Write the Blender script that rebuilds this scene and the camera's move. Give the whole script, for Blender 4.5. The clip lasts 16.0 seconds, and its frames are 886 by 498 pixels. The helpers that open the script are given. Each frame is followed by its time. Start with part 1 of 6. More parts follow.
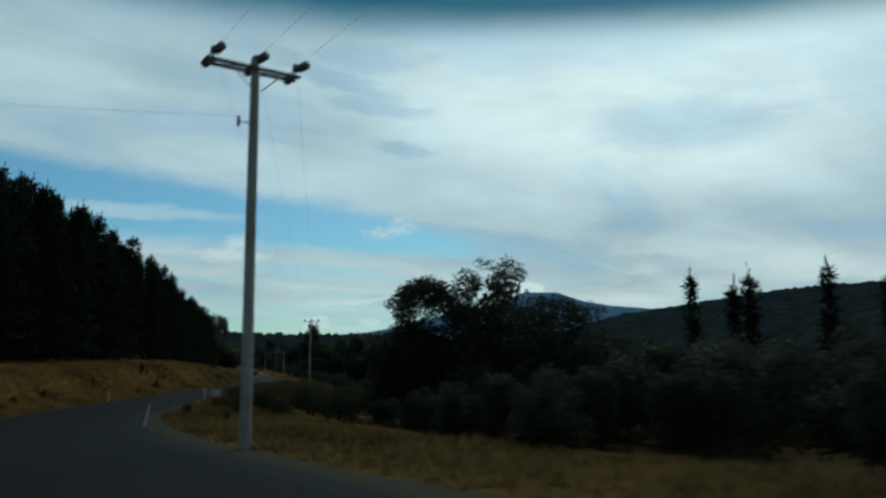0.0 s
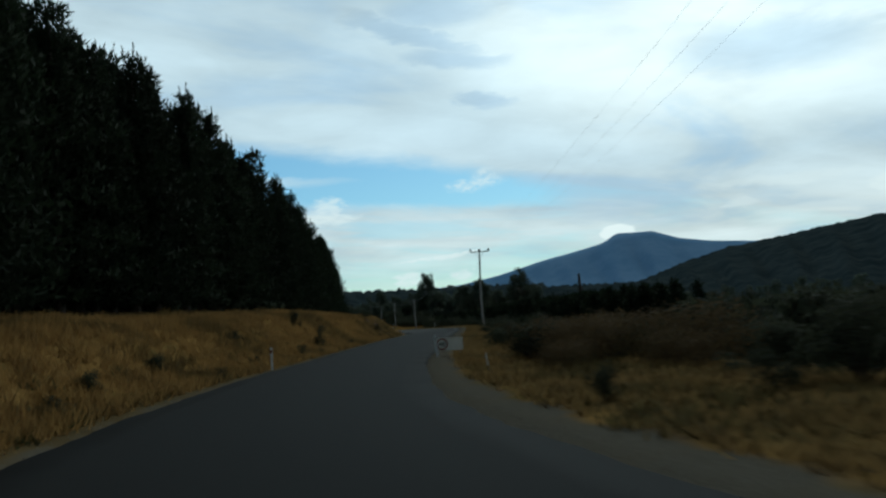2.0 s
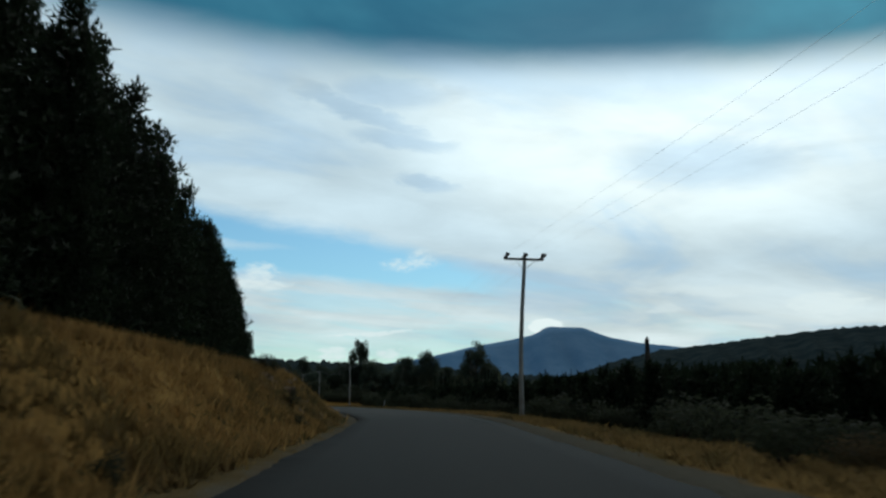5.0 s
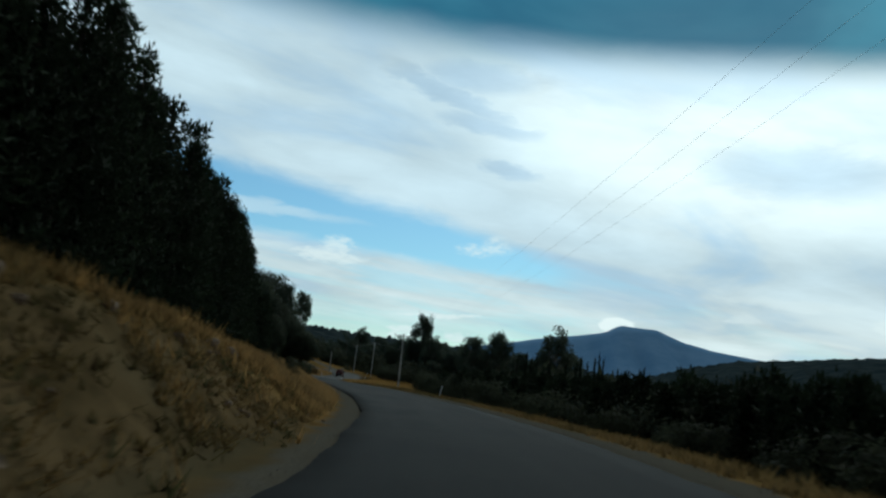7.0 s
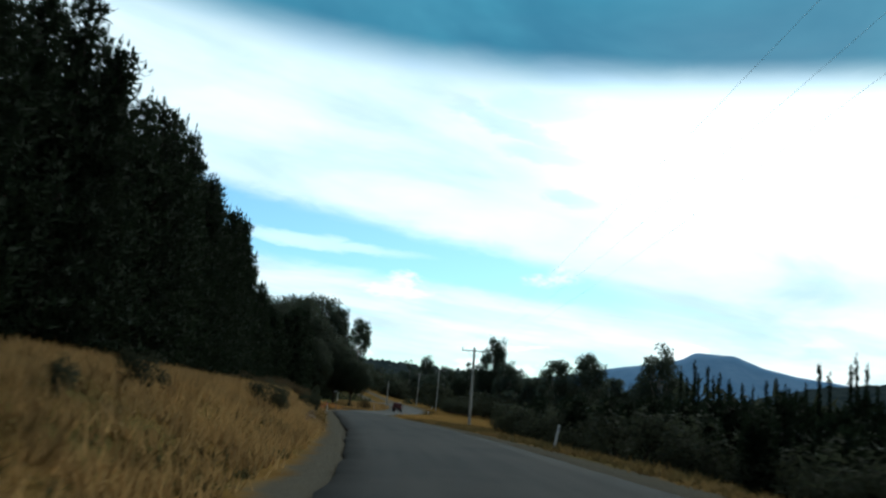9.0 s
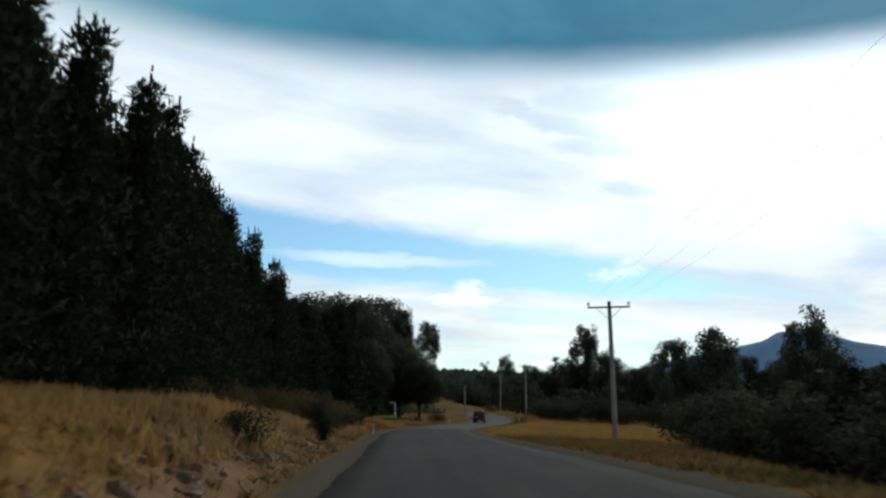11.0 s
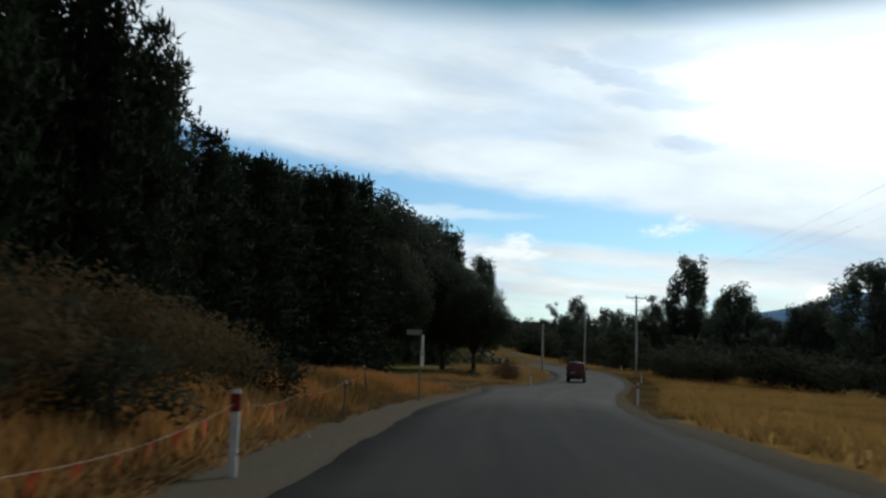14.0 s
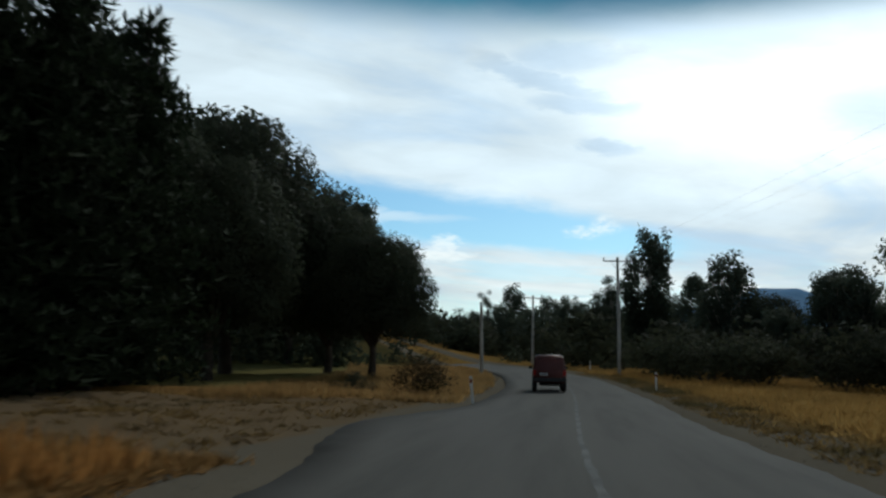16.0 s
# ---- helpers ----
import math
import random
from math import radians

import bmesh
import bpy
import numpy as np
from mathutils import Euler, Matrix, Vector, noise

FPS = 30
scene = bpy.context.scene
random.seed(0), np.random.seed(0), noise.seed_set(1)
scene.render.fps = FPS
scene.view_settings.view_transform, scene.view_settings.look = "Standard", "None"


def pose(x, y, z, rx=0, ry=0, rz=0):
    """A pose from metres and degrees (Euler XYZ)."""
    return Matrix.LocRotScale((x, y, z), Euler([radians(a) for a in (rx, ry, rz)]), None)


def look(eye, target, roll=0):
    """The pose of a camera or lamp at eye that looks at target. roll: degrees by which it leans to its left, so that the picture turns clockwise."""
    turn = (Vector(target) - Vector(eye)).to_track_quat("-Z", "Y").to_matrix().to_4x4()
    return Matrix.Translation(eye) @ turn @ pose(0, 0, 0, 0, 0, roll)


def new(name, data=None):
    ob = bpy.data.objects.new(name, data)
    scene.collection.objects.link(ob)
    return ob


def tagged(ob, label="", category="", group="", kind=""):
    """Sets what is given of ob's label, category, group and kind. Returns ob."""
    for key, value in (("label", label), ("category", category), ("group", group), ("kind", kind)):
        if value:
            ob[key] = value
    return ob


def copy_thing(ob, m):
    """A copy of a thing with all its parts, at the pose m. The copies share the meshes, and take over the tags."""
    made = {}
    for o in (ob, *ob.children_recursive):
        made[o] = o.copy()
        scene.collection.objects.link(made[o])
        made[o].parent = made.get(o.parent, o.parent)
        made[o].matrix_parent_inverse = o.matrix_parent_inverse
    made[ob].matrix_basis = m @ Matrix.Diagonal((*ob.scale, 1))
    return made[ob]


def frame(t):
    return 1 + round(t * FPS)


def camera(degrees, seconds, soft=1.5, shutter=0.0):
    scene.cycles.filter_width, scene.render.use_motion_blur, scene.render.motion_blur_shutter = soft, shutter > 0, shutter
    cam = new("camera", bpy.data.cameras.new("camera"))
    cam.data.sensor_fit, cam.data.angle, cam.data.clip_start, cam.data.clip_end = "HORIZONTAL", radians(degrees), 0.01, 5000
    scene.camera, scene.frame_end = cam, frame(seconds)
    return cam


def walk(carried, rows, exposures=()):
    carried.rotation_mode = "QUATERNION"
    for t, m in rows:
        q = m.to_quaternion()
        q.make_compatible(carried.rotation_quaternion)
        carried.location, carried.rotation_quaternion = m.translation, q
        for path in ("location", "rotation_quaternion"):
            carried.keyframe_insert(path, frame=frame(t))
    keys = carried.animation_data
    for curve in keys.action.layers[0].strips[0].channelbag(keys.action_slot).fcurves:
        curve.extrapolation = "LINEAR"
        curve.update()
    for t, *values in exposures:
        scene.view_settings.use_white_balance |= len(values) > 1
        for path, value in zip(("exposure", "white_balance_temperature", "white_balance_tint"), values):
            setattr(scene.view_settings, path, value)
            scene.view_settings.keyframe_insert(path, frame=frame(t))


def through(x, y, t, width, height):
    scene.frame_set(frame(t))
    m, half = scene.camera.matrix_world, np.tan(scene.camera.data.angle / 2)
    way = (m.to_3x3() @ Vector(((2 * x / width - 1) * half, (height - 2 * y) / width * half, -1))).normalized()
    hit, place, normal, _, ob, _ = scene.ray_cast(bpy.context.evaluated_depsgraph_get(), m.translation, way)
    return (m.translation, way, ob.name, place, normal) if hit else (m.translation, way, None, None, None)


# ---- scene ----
cam = camera(58.41, 16.0, soft=2.4, shutter=0.3)
walk(cam, [
    (0.0, pose(15.526, -61.600, 2.956, 98.07, 0.75, -7.33)),
    (0.5, pose(12.057, -53.433, 2.688, 96.81, 0.68, -4.90)),
    (1.0, pose(8.931, -45.090, 2.414, 96.07, 3.20, -2.65)),
    (1.5, pose(6.211, -36.547, 2.115, 95.61, 4.69, -2.45)),
    (2.0, pose(3.930, -27.759, 1.844, 94.85, 4.32, -0.59)),
    (2.5, pose(2.125, -18.709, 1.619, 95.46, 3.21, 1.87)),
    (3.0, pose(0.818, -9.431, 1.448, 95.31, 2.99, 2.81)),
    (3.5, pose(0.000, 0.000, 1.350, 98.15, 0.72, -0.00)),
    (4.0, pose(-0.382, 9.506, 1.299, 99.76, -0.93, -4.02)),
    (4.5, pose(-0.370, 19.027, 1.290, 100.45, -0.98, -5.90)),
    (5.0, pose(-0.057, 28.521, 1.310, 100.48, -0.87, -6.17)),
    (5.5, pose(0.434, 37.956, 1.343, 100.11, -1.52, -5.36)),
    (6.0, pose(0.976, 47.309, 1.374, 99.59, -3.34, -3.98)),
    (6.5, pose(1.447, 56.564, 1.390, 99.19, -5.89, -2.57)),
    (7.0, pose(1.756, 65.711, 1.376, 99.15, -6.85, -1.65)),
    (7.5, pose(1.862, 74.751, 1.324, 99.15, -7.38, -0.18)),
    (8.0, pose(1.732, 83.689, 1.238, 99.12, -7.94, 1.12)),
    (8.5, pose(1.356, 92.542, 1.128, 100.05, -7.94, 2.25)),
    (9.0, pose(0.748, 101.339, 1.022, 100.96, -5.69, 3.35)),
    (9.5, pose(-0.084, 110.103, 0.939, 101.59, -2.80, 4.68)),
    (10.0, pose(-1.126, 118.850, 0.871, 101.88, -0.98, 6.13)),
    (10.5, pose(-2.359, 127.589, 0.815, 101.77, -0.38, 7.57)),
    (11.0, pose(-3.763, 136.320, 0.763, 101.22, -0.58, 8.88)),
    (11.5, pose(-5.317, 145.034, 0.712, 100.17, -0.97, 9.94)),
    (12.0, pose(-6.998, 153.703, 0.657, 98.55, -0.58, 10.63)),
    (12.5, pose(-8.781, 162.275, 0.577, 98.56, -1.63, 12.03)),
    (13.0, pose(-10.606, 170.738, 0.467, 99.07, -0.94, 13.53)),
    (13.5, pose(-12.388, 179.125, 0.330, 96.85, -1.69, 11.77)),
    (14.0, pose(-14.050, 187.475, 0.190, 97.69, -2.32, 12.28)),
    (14.5, pose(-15.487, 195.813, 0.057, 96.74, -1.84, 13.33)),
    (15.0, pose(-16.652, 204.156, -0.046, 97.31, -0.34, 14.07)),
    (15.5, pose(-17.521, 212.526, -0.133, 98.29, -1.57, 10.95)),
    (16.0, pose(-18.061, 220.922, -0.238, 97.99, -1.07, 7.09)),
], exposures=[(0.0, -0.5, 5600, -12), (0.5, -0.1, 5700, -9), (1.0, 0.1, 5250, -20), (1.5, 0.3, 5600, -12), (2.0, -0.15, 5800, -6), (3.0, -0.12, 6100, 1), (4.0, -0.2, 6050, 0),
    (6.5, -0.1, 5800, -6), (8.0, -0.2, 5800, -6), (8.5, 0.0, 5900, -4), (9.0, 0.55, 5900, -4), (11.5, 0.27, 6550, 9), (12.5, 0.12, 6600, 10), (13.5, 0.18, 6300, 5), (15.0, 0.22, 6500, 9), (15.5, 0.05, 6400, 8), (16.0, 0.12, 6150, 2)])

# ---- nodes in short ----
def nd(tree, kind):
    return tree.nodes.new(kind)


def put(tree, sock, v):
    if isinstance(v, (int, float)):
        sock.default_value = v
    elif isinstance(v, (tuple, list)):
        sock.default_value = (*v, 1.0) if sock.type == "RGBA" and len(v) == 3 else v
    else:
        tree.links.new(v, sock)


def mth(tree, op, a, b=0.0, c=0.0, clamp=False):
    n = nd(tree, "ShaderNodeMath")
    n.operation, n.use_clamp = op, clamp
    for s, v in zip(n.inputs, (a, b, c)):
        put(tree, s, v)
    return n.outputs[0]


def ramp(tree, v, lo, hi, a=0.0, b=1.0, smooth=True):
    n = nd(tree, "ShaderNodeMapRange")
    n.interpolation_type = "SMOOTHSTEP" if smooth else "LINEAR"
    for s, x in zip(n.inputs, (v, lo, hi, a, b)):
        put(tree, s, x)
    return n.outputs[0]


def blend(tree, fac, a, b, mode="MIX"):
    n = nd(tree, "ShaderNodeMix")
    n.data_type, n.blend_type = "RGBA", mode
    put(tree, n.inputs[0], fac)
    put(tree, n.inputs[6], a)
    put(tree, n.inputs[7], b)
    return n.outputs[2]


def noise_tex(tree, vec, scale, detail=4.0, rough=0.55, dist=0.0):
    n = nd(tree, "ShaderNodeTexNoise")
    if vec is not None:
        put(tree, n.inputs["Vector"], vec)
    for key, v in (("Scale", scale), ("Detail", detail), ("Roughness", rough), ("Distortion", dist)):
        n.inputs[key].default_value = v
    return n.outputs["Fac"]


def combine(tree, x, y, z=0.0):
    n = nd(tree, "ShaderNodeCombineXYZ")
    for s, v in zip(n.inputs, (x, y, z)):
        put(tree, s, v)
    return n.outputs[0]


# ---- sky: a high bright cloud sheet, a blue gap under its edge, streaks and small puffs low down ----
SUN_AZ, SUN_EL = 20.0, 42.0
world = bpy.data.worlds.new("sky")
scene.world = world
world.use_nodes = True
wt = world.node_tree
wt.nodes.clear()
sky = nd(wt, "ShaderNodeTexSky")
sky.sky_type, sky.sun_disc = "NISHITA", False
sky.sun_elevation, sky.sun_rotation = radians(SUN_EL), radians(SUN_AZ)
sky.air_density, sky.dust_density = 1.0, 0.6
way = nd(wt, "ShaderNodeTexCoord").outputs["Generated"]
sep = nd(wt, "ShaderNodeSeparateXYZ")
put(wt, sep.inputs[0], way)
dx, dy, dz = sep.outputs
az = mth(wt, "MULTIPLY", mth(wt, "ARCTAN2", dx, dy), 57.2958)
el = mth(wt, "MULTIPLY", mth(wt, "ARCSINE", dz), 57.2958)
over = mth(wt, "ADD", mth(wt, "MAXIMUM", dz, 0.0), 0.10)
plane = combine(wt, mth(wt, "DIVIDE", dx, over), mth(wt, "DIVIDE", dy, over))
flat = combine(wt, mth(wt, "MULTIPLY", az, 0.05), mth(wt, "MULTIPLY", el, 0.16))
n_big = noise_tex(wt, plane, 0.55, 5.0, 0.55, 0.6)
turned = combine(wt, mth(wt, "MULTIPLY", mth(wt, "DIVIDE", mth(wt, "ADD", mth(wt, "MULTIPLY", dx, 0.80), mth(wt, "MULTIPLY", dy, 0.60)), over), 0.58),
                 mth(wt, "DIVIDE", mth(wt, "SUBTRACT", mth(wt, "MULTIPLY", dy, 0.80), mth(wt, "MULTIPLY", dx, 0.60)), over))
n_sheet = noise_tex(wt, turned, 1.3, 5.0, 0.52, 0.5)
n_mid = noise_tex(wt, flat, 2.2, 6.0, 0.6, 0.4)
n_fine = noise_tex(wt, flat, 9.0, 6.0, 0.62, 0.5)
tilt = mth(wt, "ADD", el, mth(wt, "MULTIPLY", az, 0.07))
n_streak = noise_tex(wt, combine(wt, mth(wt, "MULTIPLY", az, 0.05), mth(wt, "MULTIPLY", tilt, 0.55)), 1.6, 6.0, 0.6, 0.3)
wob = mth(wt, "MULTIPLY", mth(wt, "SUBTRACT", n_mid, 0.5), 3.0)
wob2 = mth(wt, "MULTIPLY", mth(wt, "SUBTRACT", n_fine, 0.5), 1.6)
azw = mth(wt, "ADD", az, mth(wt, "ADD", wob, mth(wt, "MULTIPLY", wob2, 1.5)))
elw = mth(wt, "ADD", el, mth(wt, "ADD", mth(wt, "MULTIPLY", wob, 0.35), mth(wt, "MULTIPLY", wob2, 0.5)))


def patch(a0, e0, sa, se, slope=0.0, hard=1.0):
    """1 in the middle of a cloud of that half-width and half-height in degrees, 0 outside; ragged."""
    u = mth(wt, "SUBTRACT", azw, a0)
    v = mth(wt, "SUBTRACT", mth(wt, "SUBTRACT", elw, e0), mth(wt, "MULTIPLY", u, slope))
    r = mth(wt, "ADD", mth(wt, "POWER", mth(wt, "ABSOLUTE", mth(wt, "DIVIDE", u, sa)), 2.0),
            mth(wt, "POWER", mth(wt, "ABSOLUTE", mth(wt, "DIVIDE", v, se)), 2.0))
    return ramp(wt, r, 1.0 + 0.9 / hard, max(0.0, 1.0 - 0.9 / hard))


# the gap's upper edge falls to the right and closes past ten degrees
edge_hi = mth(wt, "SUBTRACT", mth(wt, "SUBTRACT", 10.8, mth(wt, "MULTIPLY", az, 0.12)), mth(wt, "MULTIPLY", mth(wt, "MAXIMUM", mth(wt, "SUBTRACT", az, 0.0), 0.0), 0.14))
above = ramp(wt, mth(wt, "SUBTRACT", elw, edge_hi), -0.4, 1.2)
edge_lo = mth(wt, "SUBTRACT", 8.3, mth(wt, "MULTIPLY", az, 0.06))
below = ramp(wt, mth(wt, "SUBTRACT", elw, edge_lo), 0.2, -0.9)
gap_end = ramp(wt, az, 4.5, 12.0)
veil = mth(wt, "MULTIPLY", gap_end, ramp(wt, n_mid, 0.25, 0.6, 0.6, 0.97))
streaks = ramp(wt, n_streak, 0.33, 0.56, 0.50, 0.94)
low_clear = ramp(wt, elw, 2.2, 5.6, 0.40, 1.0)
cover = mth(wt, "MULTIPLY", above, ramp(wt, n_sheet, 0.28, 0.5, 0.90, 1.0))
cover = mth(wt, "MAXIMUM", cover, mth(wt, "MULTIPLY", below, mth(wt, "MULTIPLY", streaks, low_clear)))
haze_band = ramp(wt, mth(wt, "ABSOLUTE", mth(wt, "SUBTRACT", elw, 8.3)), 1.3, 0.2, 0.0, 0.30)
cover = mth(wt, "MAXIMUM", cover, mth(wt, "SUBTRACT", veil, haze_band))
cover = mth(wt, "MAXIMUM", cover, mth(wt, "MULTIPLY", patch(-14.0, 10.4, 7.0, 0.45, -0.03, 0.9), 0.55))
puffs = patch(32.0, 6.3, 2.2, 0.8, 0.0, 1.5)
for args in ((-7.0, 8.3, 1.1, 0.85, 0.0, 0.95), (-7.6, 7.6, 2.6, 0.5), (-1.8, 2.8, 1.2, 0.5), (2.1, 2.8, 1.0, 0.4), (1.0, 4.3, 3.4, 0.16, 0.06), (-11.0, 3.0, 2.2, 0.4)):
    puffs = mth(wt, "MAXIMUM", puffs, patch(*args))
n_puff = noise_tex(wt, flat, 24.0, 6.0, 0.6, 0.4)
ragged_puffs = ramp(wt, mth(wt, "ADD", puffs, mth(wt, "MULTIPLY", mth(wt, "SUBTRACT", n_puff, 0.5), 2.0)), 0.15, 1.25)
puffs = mth(wt, "MULTIPLY", ragged_puffs, ramp(wt, puffs, 0.03, 0.35))
n_curl = noise_tex(wt, combine(wt, mth(wt, "MULTIPLY", az, 0.1), mth(wt, "MULTIPLY", el, 0.14)), 14.0, 5.0, 0.62, 0.5)
for args in ((4.4, 9.7, 1.05, 0.62, 0.0, 0.9), (2.9, 9.2, 1.2, 0.42, 0.0, 0.8)):
    puffs = mth(wt, "MAXIMUM", puffs, mth(wt, "MULTIPLY", patch(*args), ramp(wt, n_curl, 0.36, 0.62, 0.15, 0.85)))
for args in ((25.0, 7.4, 4.0, 0.35), (22.0, 6.2, 1.0, 0.25), (28.0, 5.2, 5.0, 0.4)):
    puffs = mth(wt, "MAXIMUM", puffs, mth(wt, "MULTIPLY", patch(*args), 0.45))
grey = patch(25.0, 16.2, 5.2, 1.5, -0.06, 0.55)
for args in ((2.2, 21.6, 3.4, 0.9, 0.0, 0.5), (3.0, 18.2, 3.0, 0.5, -0.1, 0.5), (4.6, 15.2, 1.8, 0.45, -0.1, 0.5), (0.0, 20.0, 4.0, 0.6, -0.3, 0.5)):
    grey = mth(wt, "MAXIMUM", grey, mth(wt, "MULTIPLY", patch(*args), 0.7))
glow = ramp(wt, mth(wt, "ADD", mth(wt, "POWER", mth(wt, "DIVIDE", mth(wt, "SUBTRACT", az, 24.0), 26.0), 2.0),
                    mth(wt, "POWER", mth(wt, "DIVIDE", mth(wt, "SUBTRACT", el, 21.0), 13.0), 2.0)), 1.0, 0.0)
lum = mth(wt, "ADD", mth(wt, "ADD", ramp(wt, n_sheet, 0.3, 0.7, 0.68, 0.86), ramp(wt, n_big, 0.35, 0.65, -0.05, 0.06)), mth(wt, "MULTIPLY", glow, 0.40))
lum = mth(wt, "MULTIPLY", lum, ramp(wt, n_mid, 0.25, 0.75, 0.93, 1.06))
lum = mth(wt, "MULTIPLY", lum, ramp(wt, el, 4.0, 14.0, 0.99, 1.0))
# unseen sky overhead and behind is dimmed here to keep the ground dark
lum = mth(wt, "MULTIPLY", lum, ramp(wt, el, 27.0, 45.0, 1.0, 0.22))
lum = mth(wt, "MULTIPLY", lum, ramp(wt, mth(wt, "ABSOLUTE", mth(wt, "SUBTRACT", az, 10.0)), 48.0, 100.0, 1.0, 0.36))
lum = mth(wt, "SUBTRACT", lum, mth(wt, "MULTIPLY", grey, 0.20))
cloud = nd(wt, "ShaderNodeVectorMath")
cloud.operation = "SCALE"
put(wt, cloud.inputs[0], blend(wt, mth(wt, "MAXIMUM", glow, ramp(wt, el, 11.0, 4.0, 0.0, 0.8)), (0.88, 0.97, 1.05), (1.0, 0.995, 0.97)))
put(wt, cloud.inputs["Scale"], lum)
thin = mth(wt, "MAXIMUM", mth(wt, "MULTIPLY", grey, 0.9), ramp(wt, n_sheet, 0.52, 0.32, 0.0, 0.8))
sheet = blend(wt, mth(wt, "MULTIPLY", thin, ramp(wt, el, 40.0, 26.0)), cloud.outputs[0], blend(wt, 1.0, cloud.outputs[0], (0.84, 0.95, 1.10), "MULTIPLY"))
blue = nd(wt, "ShaderNodeVectorMath")
blue.operation = "MULTIPLY"
put(wt, blue.inputs[0], sky.outputs[0])
SKY_STRENGTH = 0.10
blue.inputs[1].default_value = (0.64 * SKY_STRENGTH, 0.86 * SKY_STRENGTH, 0.94 * SKY_STRENGTH)
col = blend(wt, cover, blue.outputs[0], sheet)
# teal band painted into the sky for the windscreen's tint strip, fading out overhead
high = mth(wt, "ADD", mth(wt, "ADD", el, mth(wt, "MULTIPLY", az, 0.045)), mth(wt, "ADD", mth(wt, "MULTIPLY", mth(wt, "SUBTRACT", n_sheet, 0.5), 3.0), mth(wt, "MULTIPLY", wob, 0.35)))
tint_band = mth(wt, "MULTIPLY", ramp(wt, high, 21.8, 25.4), ramp(wt, el, 46.0, 34.0))
tint_band = mth(wt, "MULTIPLY", tint_band, mth(wt, "MULTIPLY", ramp(wt, az, -60.0, -24.0), ramp(wt, az, 80.0, 45.0)))
col = blend(wt, mth(wt, "MULTIPLY", tint_band, 0.92), col, blend(wt, ramp(wt, n_sheet, 0.3, 0.7), (0.004, 0.105, 0.19), (0.03, 0.26, 0.38)))
col = blend(wt, mth(wt, "MULTIPLY", puffs, 0.72), col, (0.92, 0.93, 0.92))
# a white cap of cloud on the mountain's shoulder
cap = mth(wt, "ADD", mth(wt, "POWER", mth(wt, "DIVIDE", mth(wt, "SUBTRACT", az, 13.5), 1.3), 2.0), mth(wt, "POWER", mth(wt, "ABSOLUTE", mth(wt, "DIVIDE", mth(wt, "SUBTRACT", el, 4.95), 0.60)), 2.0))
cap = mth(wt, "ADD", cap, mth(wt, "MULTIPLY", mth(wt, "SUBTRACT", n_curl, 0.5), 1.0))
col = blend(wt, ramp(wt, cap, 1.15, 0.75, 0.0, 0.9), col, (1.0, 1.0, 0.98))
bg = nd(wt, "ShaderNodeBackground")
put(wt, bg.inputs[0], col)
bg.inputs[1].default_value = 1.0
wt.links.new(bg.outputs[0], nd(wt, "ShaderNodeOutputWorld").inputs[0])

sun = new("sun", bpy.data.lights.new("sun", "SUN"))
sun.data.energy, sun.data.angle, sun.data.color = 0.8, radians(12), (1.0, 0.95, 0.88)
sun_from = Vector((math.sin(radians(SUN_AZ)) * math.cos(radians(SUN_EL)), math.cos(radians(SUN_AZ)) * math.cos(radians(SUN_EL)), math.sin(radians(SUN_EL))))
sun.matrix_world = look(sun_from * 100, (0, 0, 0))


# ---- materials ----
def material(name, rough=0.8, metal=0.0, spec=0.3):
    m = bpy.data.materials.new(name)
    m.use_nodes = True
    b = m.node_tree.nodes["Principled BSDF"]
    b.inputs["Roughness"].default_value, b.inputs["Metallic"].default_value = rough, metal
    b.inputs["Specular IOR Level"].default_value = spec
    return m, m.node_tree, b


def bump(tree, b, height, strength=0.4, dist=0.05):
    n = nd(tree, "ShaderNodeBump")
    n.inputs["Strength"].default_value, n.inputs["Distance"].default_value = strength, dist
    put(tree, n.inputs["Height"], height)
    tree.links.new(n.outputs[0], b.inputs["Normal"])


def plain(name, low, high, scale=4.0, rough=0.8, metal=0.0, spec=0.3, relief=0.15, vary=0.0):
    """A material that wanders between two colours at a coarse and a fine scale."""
    m, t, b = material(name, rough, metal, spec)
    pos = nd(t, "ShaderNodeTexCoord").outputs["Object"]
    coarse, fine = noise_tex(t, pos, scale, 4.0), noise_tex(t, pos, scale * 9.0, 5.0, 0.6)
    fac = ramp(t, mth(t, "ADD", mth(t, "MULTIPLY", coarse, 0.65), mth(t, "MULTIPLY", fine, 0.35)), 0.35, 0.65)
    c = blend(t, fac, low, high)
    if vary:
        rnd = nd(t, "ShaderNodeObjectInfo").outputs["Random"]
        c = blend(t, 1.0, c, combine(t, ramp(t, rnd, 0, 1, 1 - vary, 1 + vary), ramp(t, rnd, 0, 1, 1 - vary, 1 + vary),
                                     ramp(t, rnd, 0, 1, 1 - vary, 1 + vary)), "MULTIPLY")
    put(t, b.inputs["Base Color"], c)
    if relief:
        bump(t, b, fine, relief, 0.02)
    return m


